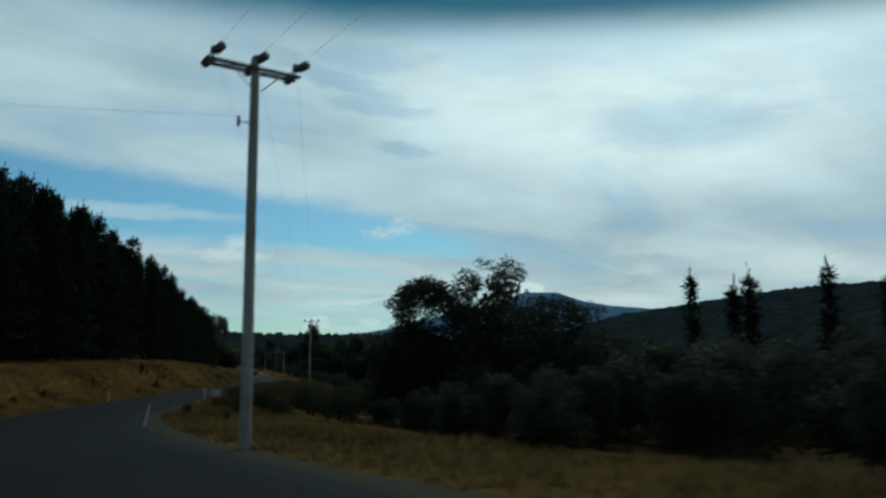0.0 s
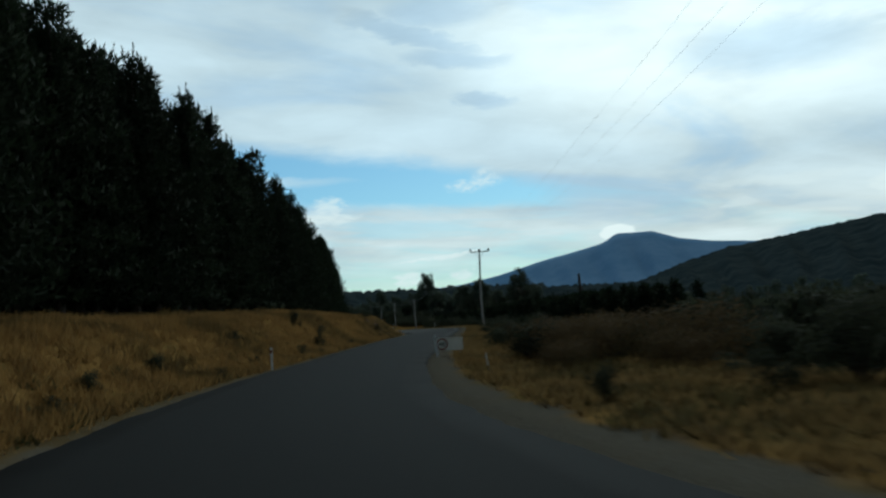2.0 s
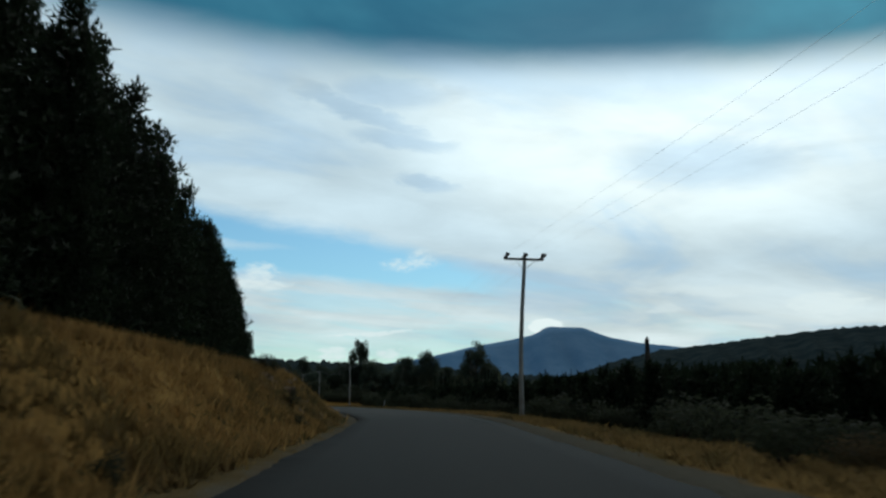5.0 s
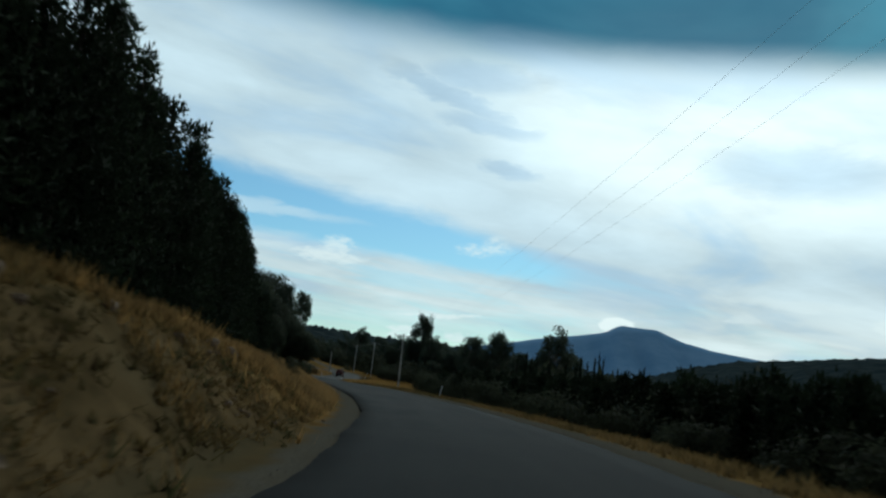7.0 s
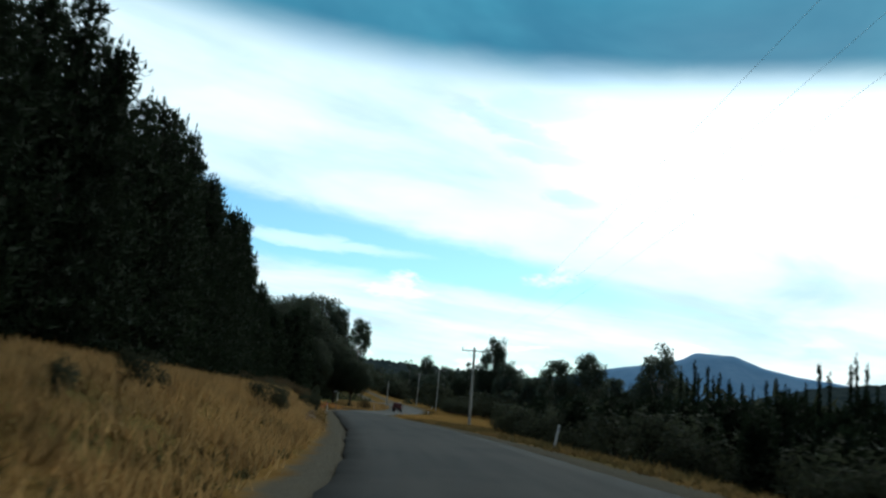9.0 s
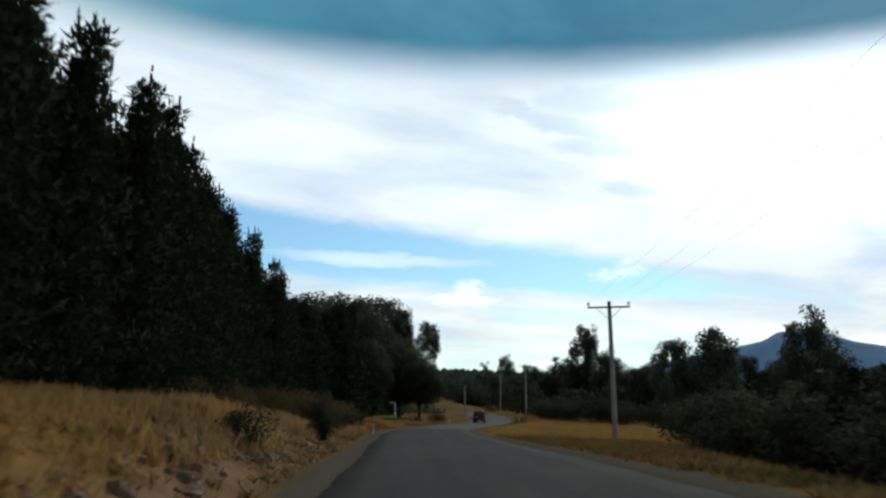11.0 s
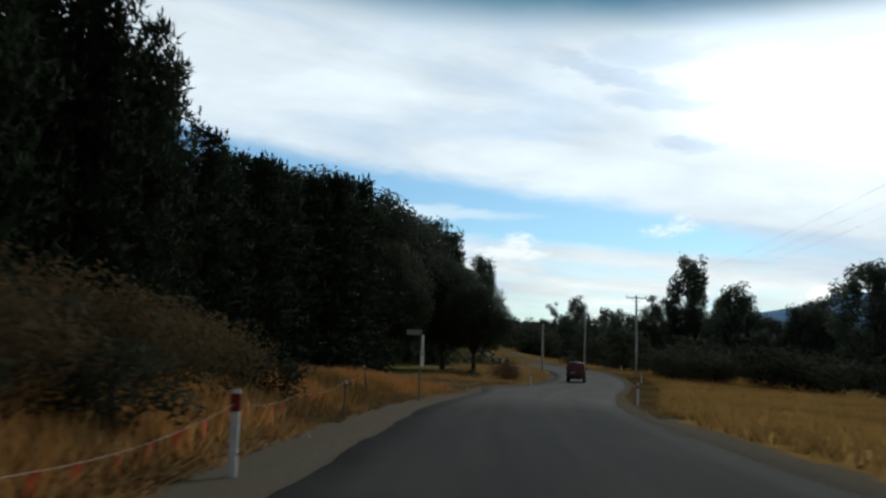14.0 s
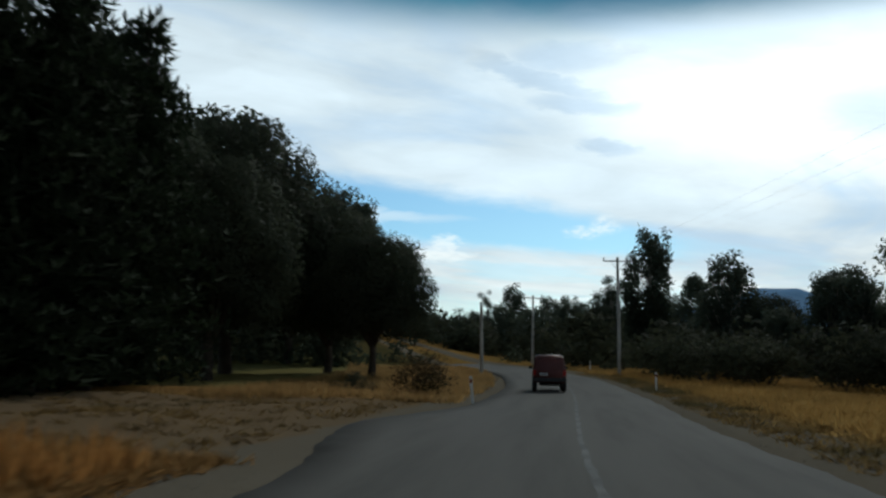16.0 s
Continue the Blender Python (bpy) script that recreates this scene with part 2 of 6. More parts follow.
def foliage(name, low, high, rough=0.6, through=0.25, patches=None, flecks=None, drift=None):
    m, t, b = material(name, rough, 0.0, 0.04)
    isl = nd(t, "ShaderNodeNewGeometry").outputs["Random Per Island"]
    rnd = nd(t, "ShaderNodeObjectInfo").outputs["Random"]
    pos = nd(t, "ShaderNodeTexCoord").outputs["Object"]
    fac = mth(t, "ADD", mth(t, "MULTIPLY", isl, 0.22), mth(t, "MULTIPLY", noise_tex(t, pos, 0.45, 3.0), 0.78))
    c = blend(t, fac, low, high)
    if patches:
        c = blend(t, ramp(t, noise_tex(t, pos, 0.16, 4.0, 0.6), 0.48, 0.62, 0.0, 0.85), c, patches)
    if drift:
        sy = nd(t, "ShaderNodeSeparateXYZ")
        put(t, sy.inputs[0], pos)
        c = blend(t, ramp(t, sy.outputs[1], drift[0], drift[1], 0.0, 0.5), c, drift[2])
    if flecks:
        c = blend(t, ramp(t, noise_tex(t, pos, 0.75, 4.0, 0.6), 0.50, 0.66, 0.0, 0.7), c, flecks)
    k = ramp(t, rnd, 0, 1, 0.8, 1.2)
    c = blend(t, 1.0, c, combine(t, k, k, k), "MULTIPLY")
    put(t, b.inputs["Base Color"], c)
    tr = nd(t, "ShaderNodeBsdfTranslucent")
    put(t, tr.inputs[0], c)
    mix = nd(t, "ShaderNodeMixShader")
    mix.inputs[0].default_value = through
    t.links.new(b.outputs[0], mix.inputs[1])
    t.links.new(tr.outputs[0], mix.inputs[2])
    t.links.new(mix.outputs[0], t.nodes["Material Output"].inputs[0])
    return m


def road_material():
    m, t, b = material("asphalt", 0.9, 0.0, 0.12)
    uv = nd(t, "ShaderNodeUVMap").outputs[0]
    s = nd(t, "ShaderNodeSeparateXYZ")
    put(t, s.inputs[0], uv)
    d, along = s.outputs[0], s.outputs[1]
    pos = nd(t, "ShaderNodeTexCoord").outputs["Object"]
    chips = noise_tex(t, pos, 55.0, 3.0, 0.7)
    stains = noise_tex(t, combine(t, d, mth(t, "MULTIPLY", along, 0.08)), 0.9, 5.0, 0.6)
    patchy = noise_tex(t, pos, 0.16, 4.0, 0.5)
    wheel = mth(t, "ABSOLUTE", mth(t, "SUBTRACT", mth(t, "ABSOLUTE", mth(t, "SUBTRACT", mth(t, "ABSOLUTE", d), 1.7)), 0.75))
    c = blend(t, ramp(t, stains, 0.3, 0.7), (0.038, 0.036, 0.034), (0.060, 0.055, 0.050))
    c = blend(t, ramp(t, wheel, 0.35, 0.0, 0.0, 0.30), c, (0.028, 0.0265, 0.026))
    c = blend(t, ramp(t, patchy, 0.45, 0.62, 0.0, 0.55), c, (0.066, 0.059, 0.052))
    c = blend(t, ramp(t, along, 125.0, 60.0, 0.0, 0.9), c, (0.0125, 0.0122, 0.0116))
    # worn, greyer surface past the junction
    old = mth(t, "MULTIPLY", ramp(t, along, 212.0, 228.0), ramp(t, stains, 0.2, 0.6, 0.55, 1.0))
    c = blend(t, old, c, (0.132, 0.124, 0.113))
    c = blend(t, ramp(t, chips, 0.60, 0.72, 0.0, 0.45), c, (0.13, 0.125, 0.12))
    put(t, b.inputs["Base Color"], c)
    bump(t, b, chips, 0.35, 0.01)
    return m


def ground_material():
    """Dry grass with bare and green patches; gravel along the road and over the side road's mouth."""
    m, t, b = material("dry_ground", 0.95, 0.0, 0.0)
    uv = nd(t, "ShaderNodeUVMap").outputs[0]
    s = nd(t, "ShaderNodeSeparateXYZ")
    put(t, s.inputs[0], uv)
    d, along = s.outputs[0], s.outputs[1]
    pos = nd(t, "ShaderNodeTexCoord").outputs["Object"]
    big, mid, fine = noise_tex(t, pos, 0.06, 4.0), noise_tex(t, pos, 0.55, 5.0, 0.6), noise_tex(t, pos, 26.0, 5.0, 0.7)
    straw = blend(t, ramp(t, mid, 0.3, 0.7), (0.20, 0.110, 0.032), (0.42, 0.245, 0.075))
    straw = blend(t, ramp(t, fine, 0.35, 0.65, 0.0, 0.6), straw, (0.115, 0.075, 0.035))
    c = blend(t, ramp(t, mth(t, "ADD", mth(t, "MULTIPLY", big, 0.6), mth(t, "MULTIPLY", mid, 0.4)), 0.52, 0.60, 0.0, 0.7), straw, (0.075, 0.075, 0.028))
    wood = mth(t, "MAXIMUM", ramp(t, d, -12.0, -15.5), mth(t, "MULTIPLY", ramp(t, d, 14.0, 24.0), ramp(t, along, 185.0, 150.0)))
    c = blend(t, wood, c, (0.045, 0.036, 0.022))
    far = ramp(t, mth(t, "ABSOLUTE", d), 70.0, 160.0)
    c = blend(t, far, c, (0.05, 0.055, 0.03))
    gold = mth(t, "MULTIPLY", mth(t, "MULTIPLY", ramp(t, d, 4.0, 6.0), ramp(t, along, 176.0, 192.0)), ramp(t, along, 302.0, 288.0))
    gold = mth(t, "MULTIPLY", gold, ramp(t, d, 60.0, 38.0))
    c = blend(t, mth(t, "MULTIPLY", gold, 0.7), c, (0.50, 0.31, 0.105))
    soil = mth(t, "MULTIPLY", mth(t, "MULTIPLY", ramp(t, along, 136.0, 144.0), ramp(t, along, 184.0, 174.0)), mth(t, "MULTIPLY", ramp(t, d, -4.4, -4.9), ramp(t, mth(t, "ADD", d, mth(t, "MULTIPLY", mid, 2.0)), -5.9, -4.5)))
    c = blend(t, mth(t, "MULTIPLY", soil, 0.85), c, blend(t, ramp(t, mid, 0.35, 0.65), (0.14, 0.082, 0.047), (0.30, 0.188, 0.112)))
    cut = mth(t, "MULTIPLY", mth(t, "MULTIPLY", ramp(t, along, 58.0, 66.0), ramp(t, along, 94.0, 86.0)), mth(t, "MULTIPLY", ramp(t, d, -4.2, -4.8), ramp(t, mth(t, "ADD", d, mth(t, "MULTIPLY", mid, 1.6)), -7.2, -6.0)))
    c = blend(t, mth(t, "MULTIPLY", cut, 0.8), c, blend(t, ramp(t, mid, 0.35, 0.65), (0.070, 0.055, 0.030), (0.15, 0.108, 0.060)))
    edge = mth(t, "MULTIPLY", mth(t, "MULTIPLY", ramp(t, d, -3.3, -3.7), ramp(t, d, -5.2, -4.5)), ramp(t, along, 92.0, 80.0))
    c = blend(t, mth(t, "MULTIPLY", edge, 0.7), c, (0.088, 0.076, 0.046))
    verge = mth(t, "MULTIPLY", ramp(t, d, 4.2, 5.6), ramp(t, along, 192.0, 176.0))
    c = blend(t, mth(t, "MULTIPLY", verge, 0.6), c, (0.135, 0.094, 0.042))
    rust = mth(t, "MULTIPLY", mth(t, "MULTIPLY", ramp(t, d, -5.6, -7.2), ramp(t, along, 176.0, 200.0)), ramp(t, along, 300.0, 280.0))
    rust = mth(t, "MULTIPLY", rust, ramp(t, d, -28.0, -20.0))
    c = blend(t, mth(t, "MULTIPLY", rust, 0.7), c, (0.40, 0.215, 0.072))
    worn = mth(t, "MULTIPLY", mth(t, "MULTIPLY", ramp(t, d, -3.6, -4.4), ramp(t, d, -7.6, -6.2)), ramp(t, along, 182.0, 196.0))
    c = blend(t, mth(t, "MULTIPLY", worn, 0.75), c, (0.28, 0.175, 0.085))
    lawn = mth(t, "MULTIPLY", mth(t, "MULTIPLY", ramp(t, along, 256.0, 262.0), ramp(t, d, -8.0, -12.0)), ramp(t, along, 330.0, 300.0))
    c = blend(t, mth(t, "MULTIPLY", lawn, 0.85), c, (0.20, 0.185, 0.075))
    thick = mth(t, "MULTIPLY", ramp(t, along, 292.0, 306.0), ramp(t, d, -4.6, -6.5))
    c = blend(t, mth(t, "MULTIPLY", thick, 0.85), c, (0.070, 0.066, 0.030))
    gravel = blend(t, ramp(t, fine, 0.35, 0.65), (0.088, 0.078, 0.061), (0.165, 0.147, 0.118))
    gravel = blend(t, ramp(t, mid, 0.4, 0.7, 0.0, 0.5), gravel, (0.135, 0.112, 0.080))
    gravel = blend(t, ramp(t, along, 185.0, 215.0, 0.0, 0.6), gravel, (0.190, 0.160, 0.122))
    jit = mth(t, "MULTIPLY", mth(t, "SUBTRACT", mid, 0.5), 1.6)
    dj = mth(t, "ADD", d, jit)
    wide = mth(t, "ADD", mth(t, "ADD", ramp(t, along, 185.0, 205.0, -0.75, 0.15), ramp(t, along, 60.0, 100.0, 0.0, 0.75)), 0.0)
    left = mth(t, "MULTIPLY", ramp(t, mth(t, "ADD", dj, wide), -4.7, -4.1), ramp(t, d, -2.0, -3.0))
    right = mth(t, "MULTIPLY", ramp(t, mth(t, "SUBTRACT", dj, ramp(t, along, 215.0, 240.0, 0.0, 1.3)), 4.9, 4.4), ramp(t, d, 2.0, 3.0))
    yj = mth(t, "ADD", along, mth(t, "MULTIPLY", jit, 1.5))
    mouth = mth(t, "MULTIPLY", mth(t, "MULTIPLY", ramp(t, yj, 230.0, 234.0), ramp(t, yj, 253.0, 249.0)), ramp(t, d, -3.0, -4.0))
    c = blend(t, mth(t, "MAXIMUM", mth(t, "MAXIMUM", left, right), mth(t, "MULTIPLY", mouth, 0.35)), blend(t, mth(t, "MULTIPLY", mouth, 0.75), c, (0.165, 0.115, 0.068)), gravel)
    put(t, b.inputs["Base Color"], c)
    bump(t, b, mth(t, "ADD", mth(t, "MULTIPLY", fine, 0.5), mid), 0.5, 0.06)
    return m


M_ROAD, M_GROUND = road_material(), ground_material()
M_GRASS = foliage("dry_grass", (0.225, 0.130, 0.042), (0.47, 0.290, 0.105), 0.8, 0.5, (0.120, 0.088, 0.036), (0.145, 0.092, 0.042), (60.0, 120.0, (0.56, 0.36, 0.16)))
M_VERGE = foliage("verge_grass_blades", (0.160, 0.105, 0.042), (0.36, 0.235, 0.090), 0.8, 0.5, (0.090, 0.080, 0.034), (0.12, 0.085, 0.040))
M_WEED = foliage("roadside_weeds", (0.045, 0.046, 0.020), (0.120, 0.108, 0.045), 0.7, 0.45, (0.12, 0.080, 0.035))
M_GOLD = foliage("golden_grass", (0.46, 0.275, 0.085), (0.74, 0.470, 0.165), 0.8, 0.5, (0.38, 0.24, 0.085))
M_RUST_GRASS = foliage("rusty_grass", (0.52, 0.245, 0.075), (0.84, 0.425, 0.140), 0.8, 0.5, (0.22, 0.15, 0.055))
M_BRAMBLE = foliage("dry_bramble_leaves", (0.060, 0.044, 0.023), (0.140, 0.094, 0.046), 0.7, 0.5, (0.055, 0.055, 0.026))
M_WORN = foliage("worn_verge_grass", (0.30, 0.170, 0.066), (0.50, 0.290, 0.115), 0.9, 0.5, (0.20, 0.135, 0.062))
M_PINE = foliage("pine_needles", (0.013, 0.020, 0.011), (0.025, 0.035, 0.018), 0.7, 0.4)
M_GUM = foliage("gum_leaves", (0.058, 0.074, 0.054), (0.112, 0.130, 0.090), 0.6, 0.45)
M_DARK_LEAF = foliage("dark_leaves", (0.040, 0.050, 0.034), (0.080, 0.092, 0.058), 0.6, 0.5)
M_SCRUB = foliage("scrub_leaves", (0.036, 0.042, 0.027), (0.066, 0.071, 0.043), 0.7, 0.5)
M_BARK = plain("bark", (0.032, 0.025, 0.020), (0.080, 0.063, 0.049), 1.5, 0.9, relief=0.5)
M_PALE_BARK = plain("pale_bark", (0.18, 0.15, 0.12), (0.40, 0.36, 0.31), 0.8, 0.8, relief=0.3)
M_POLE = plain("weathered_pole_wood", (0.32, 0.305, 0.275), (0.50, 0.475, 0.435), 1.2, 0.85, relief=0.4)
M_ARM = plain("dark_timber", (0.13, 0.123, 0.114), (0.24, 0.226, 0.208), 3.0, 0.8)
M_PORCELAIN = plain("brown_porcelain", (0.10, 0.092, 0.09), (0.18, 0.17, 0.165), 6.0, 0.3, spec=0.5, relief=0)
M_WIRE = plain("aluminium_wire", (0.66, 0.67, 0.68), (0.80, 0.81, 0.82), 5.0, 0.5, 0.0, relief=0)
M_GALV = plain("galvanised_steel", (0.35, 0.36, 0.37), (0.5, 0.51, 0.52), 8.0, 0.5, 0.7)
M_WHITE = plain("white_plastic", (0.62, 0.62, 0.60), (0.82, 0.82, 0.80), 3.0, 0.5, relief=0.05)
M_RED_REFLECTOR = plain("red_reflector", (0.16, 0.012, 0.010), (0.24, 0.018, 0.014), 9.0, 0.25, spec=0.5, relief=0)
M_BLACK = plain("black_print", (0.015, 0.015, 0.015), (0.03, 0.03, 0.03), 9.0, 0.5, relief=0)
M_SIGN_RED = plain("sign_red", (0.17, 0.022, 0.02), (0.25, 0.034, 0.03), 5.0, 0.4, relief=0)
M_SIGN_WHITE = plain("sign_white", (0.70, 0.67, 0.57), (0.82, 0.79, 0.70), 2.0, 0.45, relief=0)
M_ORANGE = plain("orange_flag_plastic", (0.65, 0.10, 0.04), (0.85, 0.17, 0.07), 9.0, 0.5, relief=0)
M_CORD = plain("pale_cord", (0.42, 0.30, 0.24), (0.60, 0.46, 0.38), 9.0, 0.8, relief=0)
M_STAKE = plain("stake_timber", (0.085, 0.066, 0.048), (0.19, 0.152, 0.115), 3.0, 0.85)
M_SIGN_LEG = plain("sign_leg_timber", (0.34, 0.29, 0.23), (0.55, 0.49, 0.41), 3.0, 0.85)
M_ROCK = plain("bank_rock", (0.150, 0.102, 0.066), (0.33, 0.235, 0.160), 1.6, 0.9, relief=0.6)
M_GRAVEL = plain("loose_gravel", (0.10, 0.088, 0.070), (0.22, 0.198, 0.165), 3.0, 0.95, relief=0)
M_PAINT_LINE = plain("worn_line_paint", (0.085, 0.084, 0.081), (0.145, 0.143, 0.138), 1.3, 0.85, relief=0.2)
M_CAR = plain("dark_red_car_paint", (0.075, 0.020, 0.018), (0.105, 0.028, 0.025), 1.0, 0.5, 0.0, 0.35, relief=0)
M_CAR_GLASS = plain("car_window", (0.010, 0.011, 0.013), (0.018, 0.019, 0.021), 2.0, 0.08, 0.0, 0.5, relief=0)
M_TYRE = plain("tyre_rubber", (0.015, 0.015, 0.015), (0.03, 0.03, 0.03), 8.0, 0.8)
M_BUMPER = plain("dark_bumper_plastic", (0.03, 0.03, 0.032), (0.05, 0.05, 0.052), 6.0, 0.6)
M_TAIL = plain("tail_lamp", (0.30, 0.012, 0.010), (0.42, 0.02, 0.016), 6.0, 0.2, spec=0.5, relief=0)
M_PLATE = plain("number_plate", (0.6, 0.6, 0.58), (0.72, 0.72, 0.70), 6.0, 0.4, relief=0)
# the mountain's blue distance haze is put into its base colour
M_MOUNTAIN = plain("haze_tinted_forested_mountain", (0.135, 0.245, 0.400), (0.185, 0.300, 0.460), 0.004, 1.0, spec=0.0, relief=0)
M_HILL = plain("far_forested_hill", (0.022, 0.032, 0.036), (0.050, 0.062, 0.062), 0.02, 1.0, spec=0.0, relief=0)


# ---- plan of the road and the land ----
ROAD_Y = [-260, -160, -120, -90, -60, -44, -28, -12, 0, 10, 30, 50, 71, 85, 100, 115, 132, 150, 170, 190, 200, 215, 230, 250, 265, 285, 310, 340, 380, 430]
ROAD_X = [150, 80, 52, 32, 16.8, 9.9, 3.9, .4, -.2, 0, .9, 2.2, 3.5, 3.6, 3, 1.6, -1, -4.6, -8.8, -13, -15, -17.2, -17.9, -17.1, -16.6, -17.5, -24, -38, -60, -85]
ROAD_ZY = [-260, -60, -45, -28, -10, 0, 20, 47, 65, 84, 101, 119, 145, 162, 179, 196, 212, 230, 250, 265, 285, 310, 340, 380, 430]
ROAD_Z = [5, 1.6, 1.05, .47, .08, 0, -.08, 0, .01, -.13, -.35, -.5, -.66, -.8, -1.05, -1.3, -1.5, -1.7, -1.85, -1.8, -1.35, -.8, -.2, .8, 2.5]
_yy = np.arange(-300.0, 480.0, 1.0)


def smoothed(ys, vs, width):
    k = np.exp(-0.5 * (np.arange(-3 * width, 3 * width + 1) / width) ** 2)
    v = np.interp(_yy, ys, vs)
    return np.convolve(np.pad(v, 3 * width, mode="edge"), k / k.sum(), mode="valid")


_xc, _zc = smoothed(ROAD_Y, ROAD_X, 7), smoothed(ROAD_ZY, ROAD_Z, 9)
_bank = smoothed([-60, -30, 10, 45, 70, 110, 150, 180, 210], [-.02, -.02, 0, 0.01, .045, .05, .03, .01, 0], 8)


def xc(y):
    return np.interp(y, _yy, _xc)


def zc(y):
    return np.interp(y, _yy, _zc)


def camber(y):
    return np.interp(y, _yy, _bank)


def step(v, lo, hi):
    t = np.clip((v - lo) / (hi - lo), 0, 1)
    return t * t * (3 - 2 * t)


def roll_noise(x, y, s):
    """Smooth wandering of about -1 to 1 over a length s."""
    x, y = x / s, y / s
    return (np.sin(x * 1.7 + 1.3 * np.sin(y * 1.1 + 0.5)) + np.sin(y * 2.3 + 1.7 * np.sin(x * 0.9 + 2.0)) + np.sin((x + y) * 3.1 + 0.7) * 0.5) / 2.5


BANK_Y = [-90, -40, -10, 20, 50, 75, 90, 108, 130, 160, 176, 186, 196, 212, 226, 231, 300]
BANK_H = [1.2, 1.5, 2.0, 2.35, 2.7, 2.6, 2.0, 1.4, 1.45, 1.45, 1.05, .65, .55, .6, .5, .05, 0]
FOOT_W = [4.5, 4.5, 5.0, 5.5, 5.0, 3.4, 3.6, 4.6, 4.5, 3.6, 4.5, 4.5, 4, 3.5, 3.5, 5, 6]


def land(x, y):
    """Height of the ground at x, y."""
    x, y = np.asarray(x, float), np.asarray(y, float)
    d = x - xc(y)
    z = zc(y) + camber(y) * np.clip(d, -4.2, 4.6)
    h, w = np.interp(y, BANK_Y, BANK_H), np.interp(y, BANK_Y, FOOT_W)
    near = step(-d, 4.2, 9.0)
    z = z + h * step(-d, 4.4, 4.4 + w) + near * 0.16 * roll_noise(x, y, 2.6)
    behind = np.interp(y, [-100, 60, 130, 180, 215], [.13, .16, .11, .06, 0.0])
    z = z + behind * np.clip(-d - 9, 0, 12)
    z = z - 0.12 * np.clip(-d - 34, 0, 34) * step(240 - y, 0, 40)
    # a wooded rise beyond the side road
    z = z + 15 * step(-x, 25, 95) * step(y, 285, 400) + 1.6 * step(-x, 18, 40) * step(y, 305, 340)
    # the right-hand verge, then the fall into the valley
    fall = np.interp(y, [-60, -20, 20, 60, 110, 150, 180, 260, 320], [.10, .12, .16, .30, .34, .30, .05, .03, .02])
    start = np.interp(y, [-60, -20, 30, 60, 110, 150, 180, 260], [9, 10, 9, 6.5, 5.6, 6, 9, 12])
    z = z - fall * np.clip(d - start, 0, 14) - 0.03 * np.clip(d - 24, 0, 120)
    z = z + step(d, 5.0, 9.0) * 0.14 * roll_noise(x, y, 3.1) * step(60 - np.abs(d), 0, 20)
    return z


def link_mesh(name, verts, faces, mat, uvs=None, smooth=True, normals=None):
    me = bpy.data.meshes.new(name)
    me.from_pydata([tuple(v) for v in verts] if not isinstance(verts, np.ndarray) else verts.tolist(), [], faces if isinstance(faces, list) else faces.tolist())
    me.materials.append(mat)
    if uvs is not None:
        layer = me.uv_layers.new(name="UVMap")
        idx = np.empty(len(me.loops), np.int32)
        me.loops.foreach_get("vertex_index", idx)
        layer.data.foreach_set("uv", np.asarray(uvs, np.float32)[idx].ravel())
    me.polygons.foreach_set("use_smooth", [smooth or normals is not None] * len(me.polygons))
    me.update()
    if normals is not None:
        me.normals_split_custom_set_from_vertices(np.asarray(normals, np.float32).tolist())
    return new(name, me)


def grid_faces(ny, nx):
    i = np.arange(ny - 1)[:, None] * nx + np.arange(nx - 1)[None]
    return np.stack([i, i + 1, i + nx + 1, i + nx], -1).reshape(-1, 4)


# ground: one sheet to the horizon, fine beside the road
gy = np.concatenate([[-4500, -2500, -1200, -600, -350, -260, -200, -160, -130, -105], np.arange(-90, 340, 1.1), np.arange(340, 480, 4), [500, 560, 650, 800, 1000, 1400, 2000, 3000, 4600]])
gd = np.concatenate([[-4500, -2500, -1200, -600, -350, -220, -150, -110, -80, -60, -48, -38, -30, -25, -21, -18, -16], np.arange(-14.5, -4.4, 0.5),
                     [-4.2, -3.7, -3.3, -2.5, 0, 2.5, 3.3, 3.7, 4.2], np.arange(4.6, 16, 0.55), [17, 19, 21, 24, 28, 33, 40, 50, 62, 80, 110, 150, 220, 350, 600, 1200, 2500, 4500]])
GY, GD = np.meshgrid(gy, gd, indexing="ij")
GX = xc(GY) * np.clip(1.4 - np.abs(GD) / 500, 0, 1) + GD
GZ = land(xc(GY) + np.clip(GD, -140, 140), np.clip(GY, -260, 470))
GZ -= 0.14 * (np.abs(GD) < 3.5)
GZ = GZ + (-9 - GZ) * step(np.maximum(np.abs(GD), np.abs(GY - 150) - 320), 160, 700)
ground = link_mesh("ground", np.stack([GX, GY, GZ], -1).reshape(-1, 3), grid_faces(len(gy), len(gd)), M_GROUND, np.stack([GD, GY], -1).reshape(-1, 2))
tagged(ground, "dry straw-coloured grassy ground with gravel road edges", "ground", kind="structure")

# road: a sealed strip with rough broken edges and a real thickness
ry = np.arange(-220.0, 428.0, 0.5)
half_l = 3.40 + 0.06 * np.sin(ry * 0.3) + 0.04 * np.sin(ry * 1.1 + 1) + 0.025 * np.random.randn(len(ry))
half_r = 3.45 + 0.06 * np.sin(ry * 0.27 + 2) + 0.04 * np.sin(ry * 1.3) + 0.025 * np.random.randn(len(ry))
fan = 1.6 * np.exp(-((ry - 240) / 6.5) ** 2)
half_l = half_l + fan
cols = [(-1, -0.12), (-1, 0.012), (-0.75, 0.024), (-0.4, 0.036), (0, 0.045), (0.4, 0.036), (0.75, 0.024), (1, 0.012), (1, -0.12)]
rv, ruv = [], []
